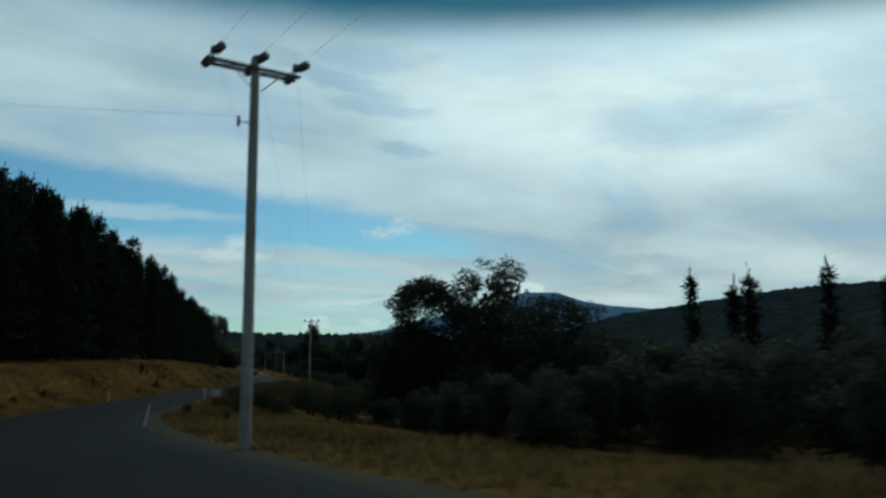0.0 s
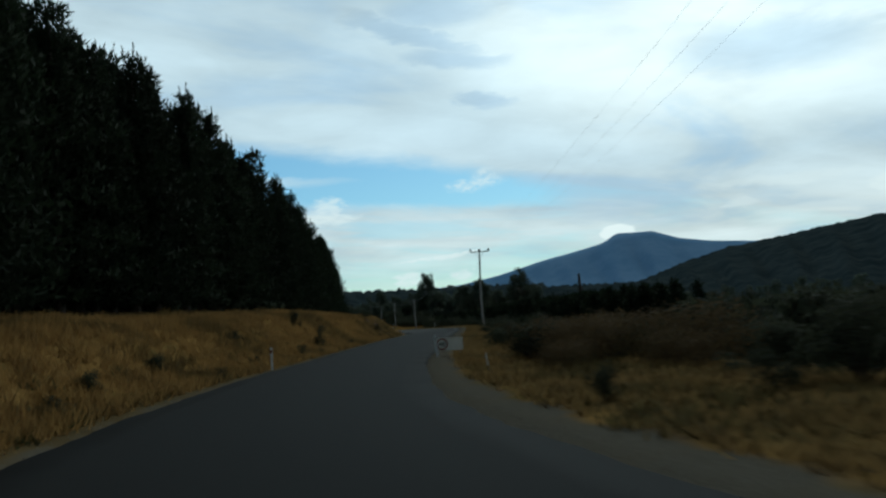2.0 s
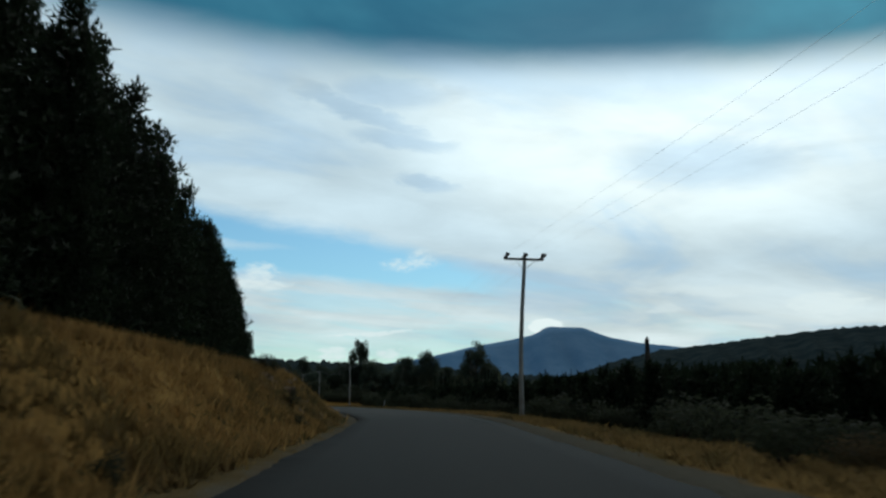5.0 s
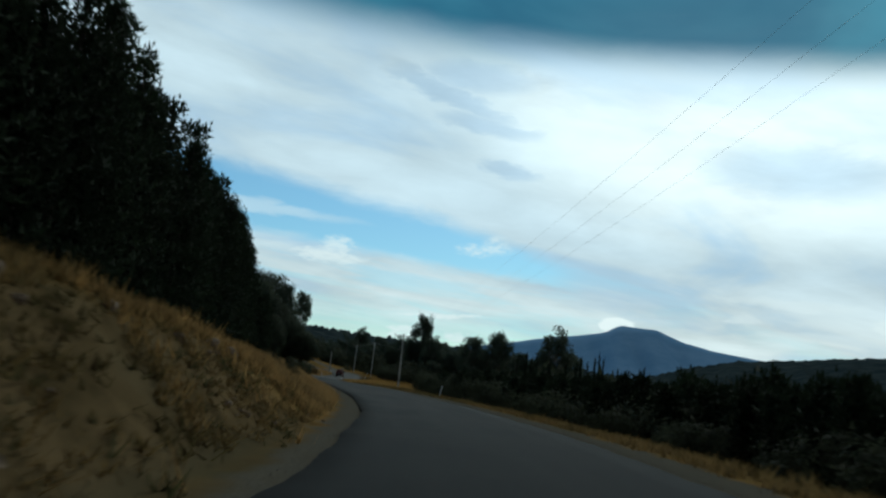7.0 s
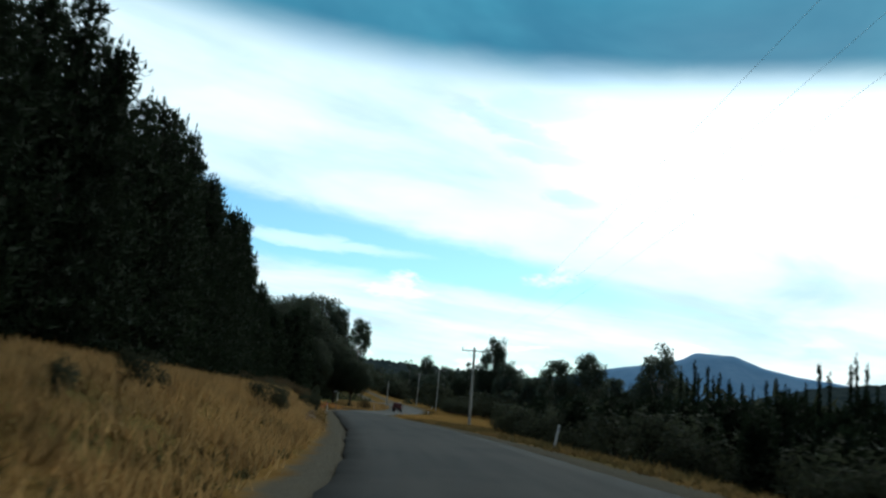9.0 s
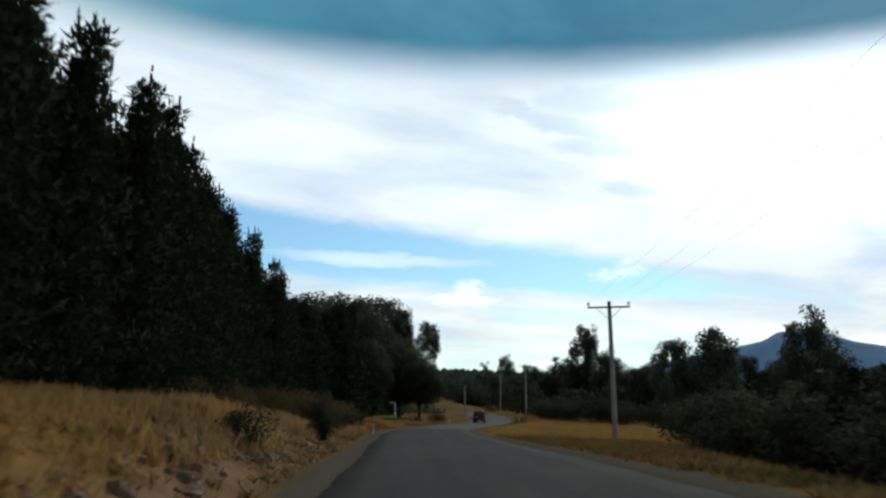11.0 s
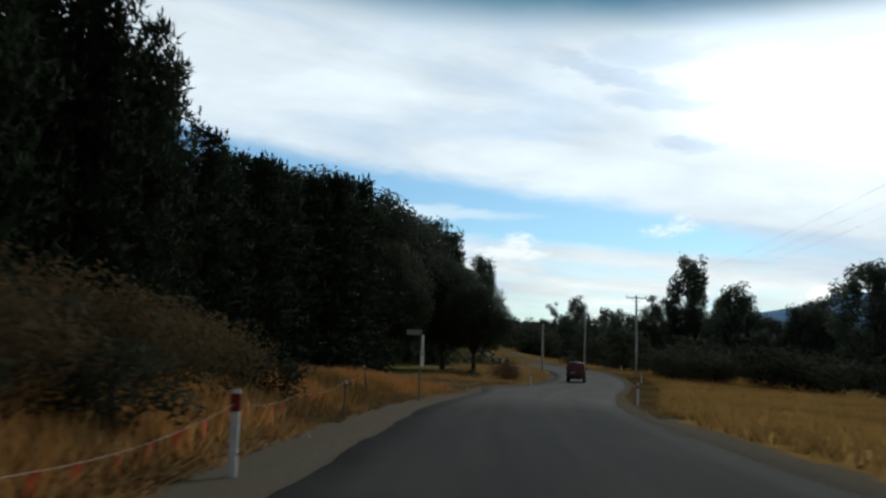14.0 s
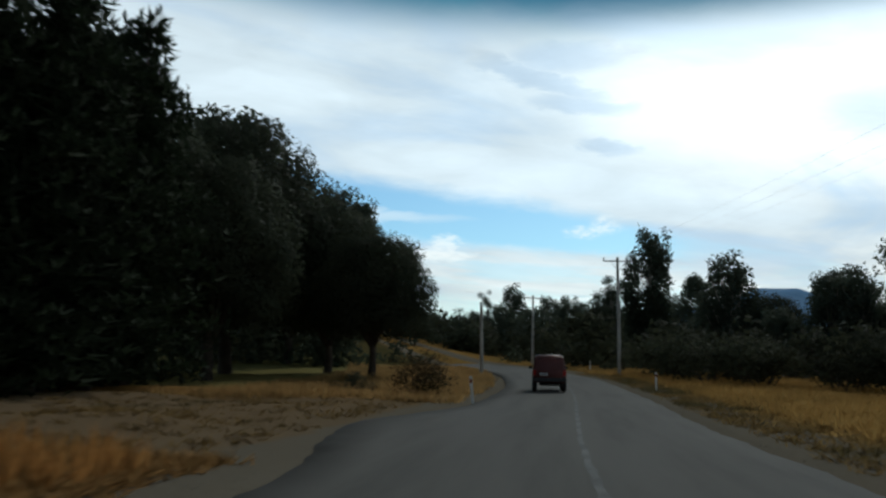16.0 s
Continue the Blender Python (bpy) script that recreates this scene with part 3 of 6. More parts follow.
for u, h in cols:
    d = u * (half_r if u > 0 else half_l)
    x = xc(ry) + d
    rv.append(np.stack([x, ry, zc(ry) + camber(ry) * np.clip(d, -4.2, 4.6) + h], -1))
    ruv.append(np.stack([d, ry], -1))
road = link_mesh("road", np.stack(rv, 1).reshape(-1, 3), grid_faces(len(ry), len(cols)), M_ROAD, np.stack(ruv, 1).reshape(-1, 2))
tagged(road, "dark patched asphalt country road with broken edges", "road", kind="structure")


def lay_line(name, y0, y1, d0, width):
    """A worn painted stripe lying on the seal."""
    ys = np.arange(y0, y1, 0.5)
    lift = 0.045 - 0.022 * abs(d0) / 1.4 + 0.006
    a = np.stack([xc(ys) + d0 - width / 2 + 0.015 * np.random.randn(len(ys)), ys, zc(ys) + camber(ys) * d0 + lift], -1)
    b = np.stack([xc(ys) + d0 + width / 2 + 0.015 * np.random.randn(len(ys)), ys, zc(ys) + camber(ys) * d0 + lift], -1)
    ob = link_mesh(name, np.stack([a, b], 1).reshape(-1, 3), grid_faces(len(ys), 2), M_PAINT_LINE)
    return tagged(ob, "worn white painted centre line on asphalt", "road marking", kind="structure")


lay_line("centre_line", 224, 290, 0.25, 0.11)


# ---- distance: a flat-topped mountain, a wooded ridge and low wooded rises ----
def ridge(name, pts, dist, depth, mat, label, rough_px, seed, eye=(0.0, 80.0, 1.4)):
    """A hill whose skyline passes through (azimuth, elevation) points at that distance; it falls towards the viewer and away."""
    rng = np.random.RandomState(seed)
    a = np.arange(pts[0][0], pts[-1][0], 0.06 if rough_px else 0.12)
    e = np.interp(a, [p[0] for p in pts], [p[1] for p in pts])
    k = np.exp(-0.5 * (np.arange(-6, 7) / 1.3) ** 2)
    e = np.convolve(np.pad(e, 6, mode="edge"), k / k.sum(), mode="valid")
    rows = []
    n = 14
    for i in range(n + 1):
        u = i / n
        back = u > 0.72
        s = (u / 0.72) if not back else 1 - (u - 0.72) / 0.28
        r = dist * (1 - depth * (1 - u / 0.72)) if not back else dist * (1 + depth * (u - 0.72))
        h = dist * np.tan(np.radians(e)) * (s ** 1.25)
        spur = (np.sin(a * 1.9 + i * 0.7 + seed) + np.sin(a * 4.3 + i * 1.3) * 0.6) * dist * 0.002 * s * (1 - s) * 6
        jag = np.convolve(rng.randn(len(a)), (0.3, 0.6, 0.7, 0.5, 0.3), "same") * rough_px * dist * 0.00035 * s ** 10 if rough_px else 0
        rows.append(np.stack([eye[0] + np.sin(np.radians(a)) * r, eye[1] + np.cos(np.radians(a)) * r, -14 + 14 * s + eye[2] * s + h + spur + jag], -1))
    v = np.stack(rows, 0)
    ob = link_mesh(name, v.reshape(-1, 3), grid_faces(n + 1, len(a)), mat)
    return tagged(ob, label, "hill", kind="structure")


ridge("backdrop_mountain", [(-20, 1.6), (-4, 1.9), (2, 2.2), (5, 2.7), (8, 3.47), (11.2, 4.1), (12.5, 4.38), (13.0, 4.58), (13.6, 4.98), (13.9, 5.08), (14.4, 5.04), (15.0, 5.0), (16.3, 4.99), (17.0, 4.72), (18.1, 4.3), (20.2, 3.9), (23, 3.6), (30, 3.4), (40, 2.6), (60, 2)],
      4300, 0.35, M_MOUNTAIN, "far flat-topped mountain with blue haze in its colour", 0, 3)
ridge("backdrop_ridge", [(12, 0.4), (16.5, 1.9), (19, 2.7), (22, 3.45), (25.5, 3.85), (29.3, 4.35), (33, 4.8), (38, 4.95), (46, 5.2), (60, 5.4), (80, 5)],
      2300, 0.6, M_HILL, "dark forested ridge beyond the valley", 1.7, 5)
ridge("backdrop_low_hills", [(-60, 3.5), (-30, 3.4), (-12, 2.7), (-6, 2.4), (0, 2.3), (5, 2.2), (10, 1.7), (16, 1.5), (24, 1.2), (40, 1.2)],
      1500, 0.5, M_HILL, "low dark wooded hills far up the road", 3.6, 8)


# ---- building blocks ----
def part(name, bm, mat, parent=None, label="", smooth=False):
    me = bpy.data.meshes.new(name)
    bm.to_mesh(me)
    bm.free()
    me.materials.append(mat)
    me.polygons.foreach_set("use_smooth", [smooth] * len(me.polygons))
    ob = new(name, me)
    if parent is not None:
        ob.parent = parent
    return tagged(ob, label) if label else ob


def part_arrays(name, verts, faces, mat, parent=None, smooth=False, normals=None):
    ob = link_mesh(name, np.asarray(verts), faces if isinstance(faces, list) else np.asarray(faces), mat, None, smooth, normals)
    if parent is not None:
        ob.parent = parent
    return ob


def thing(name, label, category, group="", kind=""):
    return tagged(new(name), label, category, group, kind)


def bm_box(bm, size, at=(0, 0, 0), turn=None, bevel=0.0):
    m = Matrix.Translation(at) @ (turn.to_4x4() if turn is not None else Matrix()) @ Matrix.Diagonal((*size, 1))
    r = bmesh.ops.create_cube(bm, size=1, matrix=m)
    if bevel:
        edges = list({e for v in r["verts"] for e in v.link_edges})
        bmesh.ops.bevel(bm, geom=edges, offset=bevel, segments=2, affect="EDGES")
    return bm


def bm_tube(bm, a, b, ra, rb, n=8):
    a, b = Vector(a), Vector(b)
    m = Matrix.Translation((a + b) / 2) @ (b - a).to_track_quat("Z", "Y").to_matrix().to_4x4()
    bmesh.ops.create_cone(bm, cap_ends=True, segments=n, radius1=ra, radius2=rb, depth=(b - a).length, matrix=m)
    return bm


def place(ob, x, y, z=None, turn=0.0, lean=(0.0, 0.0)):
    ob.matrix_world = pose(x, y, float(land(x, y)) if z is None else z, lean[0], lean[1], turn)
    return ob


# ---- plants ----
RNG = np.random.RandomState(7)
GROVE = np.random.RandomState(11)


def tube_path(points, radii, n=6):
    """Arrays of a bent tapered tube through points."""
    v, f = [], []
    for i, (p, r) in enumerate(zip(points, radii)):
        q = Vector(points[min(i + 1, len(points) - 1)]) - Vector(points[max(i - 1, 0)])
        m = q.to_track_quat("Z", "Y").to_matrix()
        for k in range(n):
            a = 2 * math.pi * k / n
            v.append(Vector(p) + m @ Vector((math.cos(a) * r, math.sin(a) * r, 0)))
        if i:
            for k in range(n):
                o = (i - 1) * n
                f.append((o + k, o + (k + 1) % n, o + n + (k + 1) % n, o + n + k))
    return [tuple(x) for x in v], f


def merge(parts):
    v, f = [], []
    for pv, pf in parts:
        o = len(v)
        v += pv
        f += [tuple(i + o for i in q) for q in pf]
    return v, f


def unit(a):
    return a / (np.linalg.norm(a, axis=-1, keepdims=True) + 1e-6)


def leaf_cloud(centres, radii, count, size, rng, flat=0.75, droop=0.5, ragged=0.2, loose=0.45, hub=None):
    """Small leaf blades lying on and in rounded clumps. Returns vertices, triangles and soft normals that follow the clumps."""
    v, nrm = [], []
    for c, r in zip(centres, radii):
        n = max(6, int(count * r * r))
        way = unit(rng.randn(n, 3))
        p = way * (rng.rand(n, 1) ** 0.28) * r * (1 - ragged + 2 * ragged * rng.rand(n, 1))
        p[:, 2] *= flat
        along = rng.randn(n, 3)
        along[:, 2] -= droop * 1.5
        out = unit(way + loose * rng.randn(n, 3))
        along = unit(np.cross(out, unit(along)))
        side = unit(np.cross(along, out))
        s = size * (0.6 + 0.8 * rng.rand(n, 1))
        o = p + np.asarray(c)
        v.append(np.stack([o - side * s * 0.30, o + side * s * 0.30, o + along * s], 1).reshape(-1, 3))
        face = way * 0.8 + np.array([0, 0, 0.25]) + 0.12 * rng.randn(n, 3)
        if hub is not None:
            face = face + 0.7 * unit(o - np.asarray(hub))
        nrm.append(np.repeat(unit(face), 3, axis=0))
    v, nrm = np.concatenate(v), np.concatenate(nrm)
    return v, outward(v, nrm), nrm


def outward(v, nrm):
    """Triangles wound so that each looks the way of its normal."""
    f = np.arange(len(v)).reshape(-1, 3)
    t = v.reshape(-1, 3, 3)
    back = (np.cross(t[:, 1] - t[:, 0], t[:, 2] - t[:, 0]) * nrm[::3]).sum(1) < 0
    f[back] = f[back][:, [0, 2, 1]]
    return f


def pine(seed, height, fine=1.0, label="dark green plantation pine at the forest edge", group="pines of the plantation", name="pine_tree", slim=1.0):
    """Plantation pine: whorls of upswept branches that carry rounded needle tufts and upright candles; base at the origin."""
    rng = np.random.RandomState(seed)
    ob = thing(name, label, "tree", group)
    lean = rng.randn(2) * 0.02 * height
    pts = [(lean[0] * t * t, lean[1] * t * t, height * t) for t in (0, 0.25, 0.5, 0.75, 0.96)]
    tv, tf = tube_path(pts, [height * 0.014, height * 0.012, height * 0.009, height * 0.006, 0.025], 7)
    part_arrays("trunk", tv, tf, M_BARK, ob, True)
    at, size, tips = [], [], []
    z = height * (0.02 + 0.03 * rng.rand())
    while z < height * 0.97:
        t = z / height
        reach = slim * (height * 0.175 * (1 - t) ** 0.85 * (0.62 + 0.60 * rng.rand()) + 0.20)
        if t < 0.25:
            reach *= 0.80 + 0.6 * t
        turn = rng.rand() * 6.28
        n = (7 if t < 0.8 else 5) if slim > 0.5 else 3
        base = np.array([lean[0] * t * t, lean[1] * t * t, z])
        for k in range(n):
            a = turn + 6.283 * k / n + rng.randn() * 0.25
            r = reach * (0.7 + 0.5 * rng.rand())
            out = np.array([math.cos(a), math.sin(a), 0.0])
            end = base + out * r + np.array([0, 0, r * (0.10 + 0.5 * t) + 0.12 * rng.randn()])
            m = 2 + int(r * 1.5)
            for j in range(m):
                u = (j + 1.0) / m
                at.append(base + (end - base) * u + 0.08 * rng.randn(3))
                size.append((0.28 + 0.20 * rng.rand()) * (1.15 - 0.35 * u))
            if t > 0.35 or rng.rand() < 0.4:
                tips.append((end, (0.35 + 0.75 * rng.rand() ** 1.5) * min(1.0, 0.4 + height / 25)))
        z += 0.42 + 0.30 * rng.rand()
    top = np.array([lean[0], lean[1], height * 0.96])
    for k in range(3):
        at.append(top - np.array([0, 0, 0.45 * k]))
        size.append(0.20 + 0.08 * k)
    tips.append((top - np.array([0, 0, 0.2]), height * 0.04 + 0.75))
    v, nrm = [], []
    for c, r in zip(at, size):
        n = int((150 * r * r + 4) * fine + 1)
        w = unit(rng.randn(n, 3))
        o = c + w * r * (0.35 + 0.5 * rng.rand(n, 1))
        dirn = unit(w + np.array([0, 0, 0.75]) + 0.5 * rng.randn(n, 3))
        side = unit(np.cross(dirn, rng.randn(n, 3))) * (0.034 + 0.026 * rng.rand(n, 1)) / fine ** 0.4
        v.append(np.stack([o - side, o + side, o + dirn * (0.20 + 0.18 * rng.rand(n, 1)) / fine ** 0.25], 1).reshape(-1, 3))
        axis = np.array([lean[0], lean[1], c[2] - 0.6])
        nrm.append(np.repeat(unit(0.6 * w + 0.7 * unit(o - axis) + 0.1 * rng.randn(n, 3)), 3, axis=0))
    for c, h in tips:
        sway = np.array([rng.randn() * 0.08, rng.randn() * 0.08, h])
        n = 6 + int(10 * h * fine)
        u = rng.rand(n, 1) ** 1.2 * 0.85
        a = rng.rand(n) * 6.283
        w = np.stack([np.cos(a), np.sin(a), np.zeros(n)], 1)
        o = c + sway * u
        tip = o + w * (0.16 * (1 - u) + 0.03) + np.array([0, 0, 0.20 + 0.10 * h])
        side = unit(np.cross(tip - o, w)) * 0.050
        v.append(np.stack([o - side, o + side, tip], 1).reshape(-1, 3))
        nrm.append(np.repeat(unit(w + 0.3), 3, axis=0))
    v, nrm = np.concatenate(v), np.concatenate(nrm)
    part_arrays("crown", v, outward(v, nrm), M_PINE, ob, normals=nrm)
    return ob


def broadleaf(name, label, seed, height, spread, trunk_h, mat, bark, clumps, clump_r, count=70, size=0.34, group="", slender=False, base_w=0.028):
    """A tree with a tapered trunk, forking limbs and leaf clumps at and along the limbs."""
    rng = np.random.RandomState(seed)
    ob = thing(name, label, "tree", group)
    fork = np.array([rng.randn() * 0.03 * height, rng.randn() * 0.03 * height, trunk_h])
    parts = [tube_path([(0, 0, -0.3), tuple(fork * 0.5 + np.array([0.05, 0.03, 0])), tuple(fork)], [height * base_w, height * base_w * 0.8, height * base_w * 0.7], 8)]
    centres, radii = [], []
    limbs = 4 if slender else 7
    for k in range(limbs):
        a = 6.283 * (k + 0.5 * rng.rand()) / limbs
        up = 0.95 if k == 0 else 0.45 + 0.5 * rng.rand()
        r = spread * (0.15 if k == 0 else 0.45 + 0.5 * rng.rand())
        end = np.array([math.cos(a) * r, math.sin(a) * r, trunk_h + (height - trunk_h) * up * 0.92])
        mid = fork * 0.5 + end * 0.5 + np.array([math.cos(a), math.sin(a), 0.3]) * 0.06 * height * rng.randn()
        parts.append(tube_path([tuple(fork), tuple(mid), tuple(end)], [height * base_w * 0.55, height * base_w * 0.3, 0.03], 5))
        for j in range(max(1, clumps // limbs)):
            u = 0.35 + 0.75 * rng.rand()
            c = fork + (mid - fork) * min(1, u * 2) if u < 0.5 else mid + (end - mid) * (u - 0.5) * 2
            cc = c + rng.randn(3) * np.array([spread, spread, height * 0.35]) * 0.16
            cc[2] = max(cc[2], trunk_h * 0.8)
            cc[2] = min(cc[2], height - clump_r * 0.5)
            centres.append(cc)
            radii.append(clump_r * (0.6 + 0.7 * rng.rand()))
    tv, tf = merge(parts)
    part_arrays("trunk", tv, tf, bark, ob, True)
    v, f, nrm = leaf_cloud(centres, radii, count, size, rng, 0.75, 0.5, 0.2, 0.7)
    part_arrays("crown", v, f, mat, ob, normals=nrm)
    return ob


def gum(seed, height, spread, clumps, clump_r, count, size):
    """A tall gum: pale forking limbs that show through gaps, each ending in rounded domes of leaves, stacked to a rounded top."""
    rng = np.random.RandomState(seed)
    ob = thing("gum_tree", "tall grey-green gum tree with an open crown", "tree", "gum trees up the road")
    lean = rng.randn(2) * 0.02 * height
    spine = [(lean[0] * t, lean[1] * t, height * t * 0.9 - 0.3 * (t == 0)) for t in (0, 0.3, 0.6, 1.0)]
    tv, tf = tube_path(spine, [height * 0.022, height * 0.017, height * 0.011, 0.05], 8)
    part_arrays("trunk", tv, tf, M_PALE_BARK, ob, True)
    limbs, centres, radii = [], [], []
    for k in range(clumps):
        t = 0.20 + 0.76 * ((k + 0.5) / clumps) ** 0.9
        a = 2.39996 * k + 0.5 * rng.randn()
        wide = spread * float(np.interp(t, [0.2, 0.4, 0.7, 0.88, 1.0], [0.9, 1.0, 0.92, 0.68, 0.30]))
        d = wide * (0.35 + 0.65 * rng.rand() ** 0.6)
        r = clump_r * (0.75 + 0.5 * rng.rand()) * (1.15 - 0.35 * t)
        c = np.array([lean[0] * t + math.cos(a) * d, lean[1] * t + math.sin(a) * d, min(height * t, height - r * 0.7)])
        root = np.array([lean[0] * t, lean[1] * t, height * max(0.12, t - 0.24) * 0.9])
        mid = root * 0.5 + c * 0.5 + np.array([math.cos(a) * 0.3, math.sin(a) * 0.3, -0.5])
        limb_v, limb_f = tube_path([tuple(root), tuple(mid), tuple(c)], [height * 0.007, height * 0.005, 0.03], 5)
        part_arrays("limb", limb_v, limb_f, M_PALE_BARK, ob, True)
        for q in range(3):
            centres.append(c + rng.randn(3) * np.array([0.42, 0.42, 0.40]) * r)
            radii.append(r * (0.55 + 0.35 * rng.rand()))
    v, f, nrm = leaf_cloud(centres, radii, count, size, rng, 1.2, 0.8, 0.10, 0.55)
    part_arrays("crown", v, f, M_GUM, ob, normals=nrm)
    return ob


def domed_tree(seed, height, spread, trunk_h, clumps, clump_r, count, size):
    """A dense tree with a lumpy domed crown over a short forked trunk."""
    rng = np.random.RandomState(seed)
    ob = thing("round_tree", "dense dark green round-crowned tree by the side road", "tree", "dark trees by the side road")
    parts = [tube_path([(0, 0, -0.3), (0.08, 0.05, trunk_h * 0.5), (0.1, 0, trunk_h)], [0.36, 0.29, 0.26], 9)]
    c = np.array([0, 0, trunk_h + (height - trunk_h) * 0.40])
    centres, radii = [], []
    for k in range(clumps):
        u = 1 - 1.75 * (k + 0.5) / clumps
        a = 2.39996 * k + 0.3 * rng.randn()
        r = clump_r * (0.7 + 0.6 * rng.rand())
        q = math.sqrt(max(0.0, 1 - u * u))
        up = height - c[2] if u > 0 else c[2] - trunk_h * 0.75
        lump = 0.86 + 0.16 * rng.rand()
        p = c + np.array([math.cos(a) * q * (spread - r * 0.7), math.sin(a) * q * (spread - r * 0.7), u * (up - r * 0.6)]) * lump
        centres.append(p)
        radii.append(r)
        if k % 7 == 0:
            parts.append(tube_path([(0.1, 0, trunk_h * 0.9), tuple(c * 0.5 + p * 0.5 - np.array([0, 0, 0.5])), tuple(p)], [0.16, 0.09, 0.03], 5))
    for k in range(clumps // 4):
        centres.append(c + rng.randn(3) * np.array([spread, spread, height * 0.4]) * 0.22)
        radii.append(clump_r * 1.2)
    tv, tf = merge(parts)
    part_arrays("trunk", tv, tf, M_BARK, ob, True)
    v, f, nrm = leaf_cloud(centres, radii, count, size, rng, 0.85, 0.3, 0.05, 0.40, hub=c)
    part_arrays("crown", v, f, M_DARK_LEAF, ob, normals=nrm)
    return ob


def shrub(name, label, seed, height, spread, mat, clumps=9, count=80, size=0.22, group="", loose=0.45):
    rng = np.random.RandomState(seed)
    ob = thing(name, label, "shrub", group)
    centres, radii, parts = [], [], []
    for k in range(clumps):
        a, r = rng.rand() * 6.283, spread * math.sqrt(rng.rand()) * 0.75
        h = height * (0.25 + 0.65 * rng.rand()) * (1 - 0.35 * (r / spread))
        centres.append(np.array([math.cos(a) * r, math.sin(a) * r, h]))
        radii.append(min(spread, height) * (0.28 + 0.22 * rng.rand()))
        if k % 3 == 0:
            parts.append(tube_path([(math.cos(a) * 0.06, math.sin(a) * 0.06, -0.15), (math.cos(a) * r * 0.5, math.sin(a) * r * 0.5, h * 0.5), tuple(centres[-1])], [0.035, 0.025, 0.01], 4))
    if height > 4:
        for tv, tf in parts:
            part_arrays("stem", tv, tf, M_BARK, ob, True)
    else:
        tv, tf = merge(parts)
        part_arrays("stem", tv, tf, M_BARK, ob, True)
    v, f, nrm = leaf_cloud(centres, radii, count / max(0.2, min(spread, height)), size, rng, 0.9, 0.1, 0.10, loose, hub=(0, 0, height * 0.3))
    part_arrays("foliage", v, f, mat, ob, normals=nrm)
    return ob


def scatter(name, label, category, sources, spots, mat):
    """Many copies of bare vertex arrays, joined into one object of uncountable stuff."""
    vs, fs, ns, o = [], [], [], 0
    for x, y, z, s, h, turn, k in spots:
        v, f, m = sources[k % len(sources)]
        c, n = math.cos(turn), math.sin(turn)
        q, w = np.empty_like(v), np.empty_like(m)
        q[:, 0], q[:, 1], q[:, 2] = (v[:, 0] * c - v[:, 1] * n) * s + x, (v[:, 0] * n + v[:, 1] * c) * s + y, v[:, 2] * h + z
        w[:, 0], w[:, 1], w[:, 2] = m[:, 0] * c - m[:, 1] * n, m[:, 0] * n + m[:, 1] * c, m[:, 2]
        vs.append(q)
        fs.append(f + o)
        ns.append(w)
        o += len(v)
    ob = part_arrays(name, np.concatenate(vs), np.concatenate(fs), mat, normals=np.concatenate(ns))
    return tagged(ob, label, category, kind="stuff")


def mesh_arrays(tree):
    me = next(c for c in tree.children if c.name.startswith(("crown", "foliage"))).data
    v = np.empty(len(me.vertices) * 3, np.float32)
    me.vertices.foreach_get("co", v)
    f = np.empty(len(me.loops), np.int32)
    me.loops.foreach_get("vertex_index", f)
    n = np.empty(len(me.loops) * 3, np.float32)
    me.corner_normals.foreach_get("vector", n)
    by_vertex = np.empty((len(me.vertices), 3))
    by_vertex[f] = n.reshape(-1, 3)
    return v.reshape(-1, 3).astype(float), f.reshape(-1, 3), by_vertex


def sized(x, y, turn, s, h, z=None):
    return pose(x, y, float(land(x, y)) if z is None else z, 0, 0, turn) @ Matrix.Diagonal((s, s, h, 1))


# plantation pines on the bank, in rough rows
PINES = [pine(20 + k, 15.0, 0.22) for k in range(6)]
FIRST = {k: False for k in range(6)}
NEAR_PINES = [pine(30 + k, 15.0, 0.45) for k in range(4)]
FIRST_NEAR = {k: False for k in range(4)}


def set_tree(models, used, k, m):
    """The model itself the first time, then copies of it."""
    waiting = [i for i in used if not used[i]]
    k = waiting[0] if waiting else k
    if used[k]:
        sx, sy, sz = models[k].scale
        return copy_thing(models[k], m @ Matrix.Diagonal((1 / sx, 1 / sy, 1 / sz, 1)))
    used[k] = True
    models[k].matrix_world = m
    return models[k]


def pine_line(y):
    return np.interp(y, [-60, 28, 77, 105, 120, 135, 150, 162, 185, 200, 216, 226, 258], [-17.5, -18.0, -17.0, -16.5, -16.0, -14.6, -13.7, -14.0, -16.2, -17.6, -18.4, -20.0, -20.2])


def pine_height(y):
    return np.interp(y, [-60, 0, 40, 77, 100, 120, 150, 172, 181, 196, 213, 220, 231, 246, 256], [16.8, 18.0, 18.8, 14.8, 13.4, 13.2, 13.4, 14.4, 15.8, 18.0, 16.8, 16.0, 14.0, 16.0, 17.0])


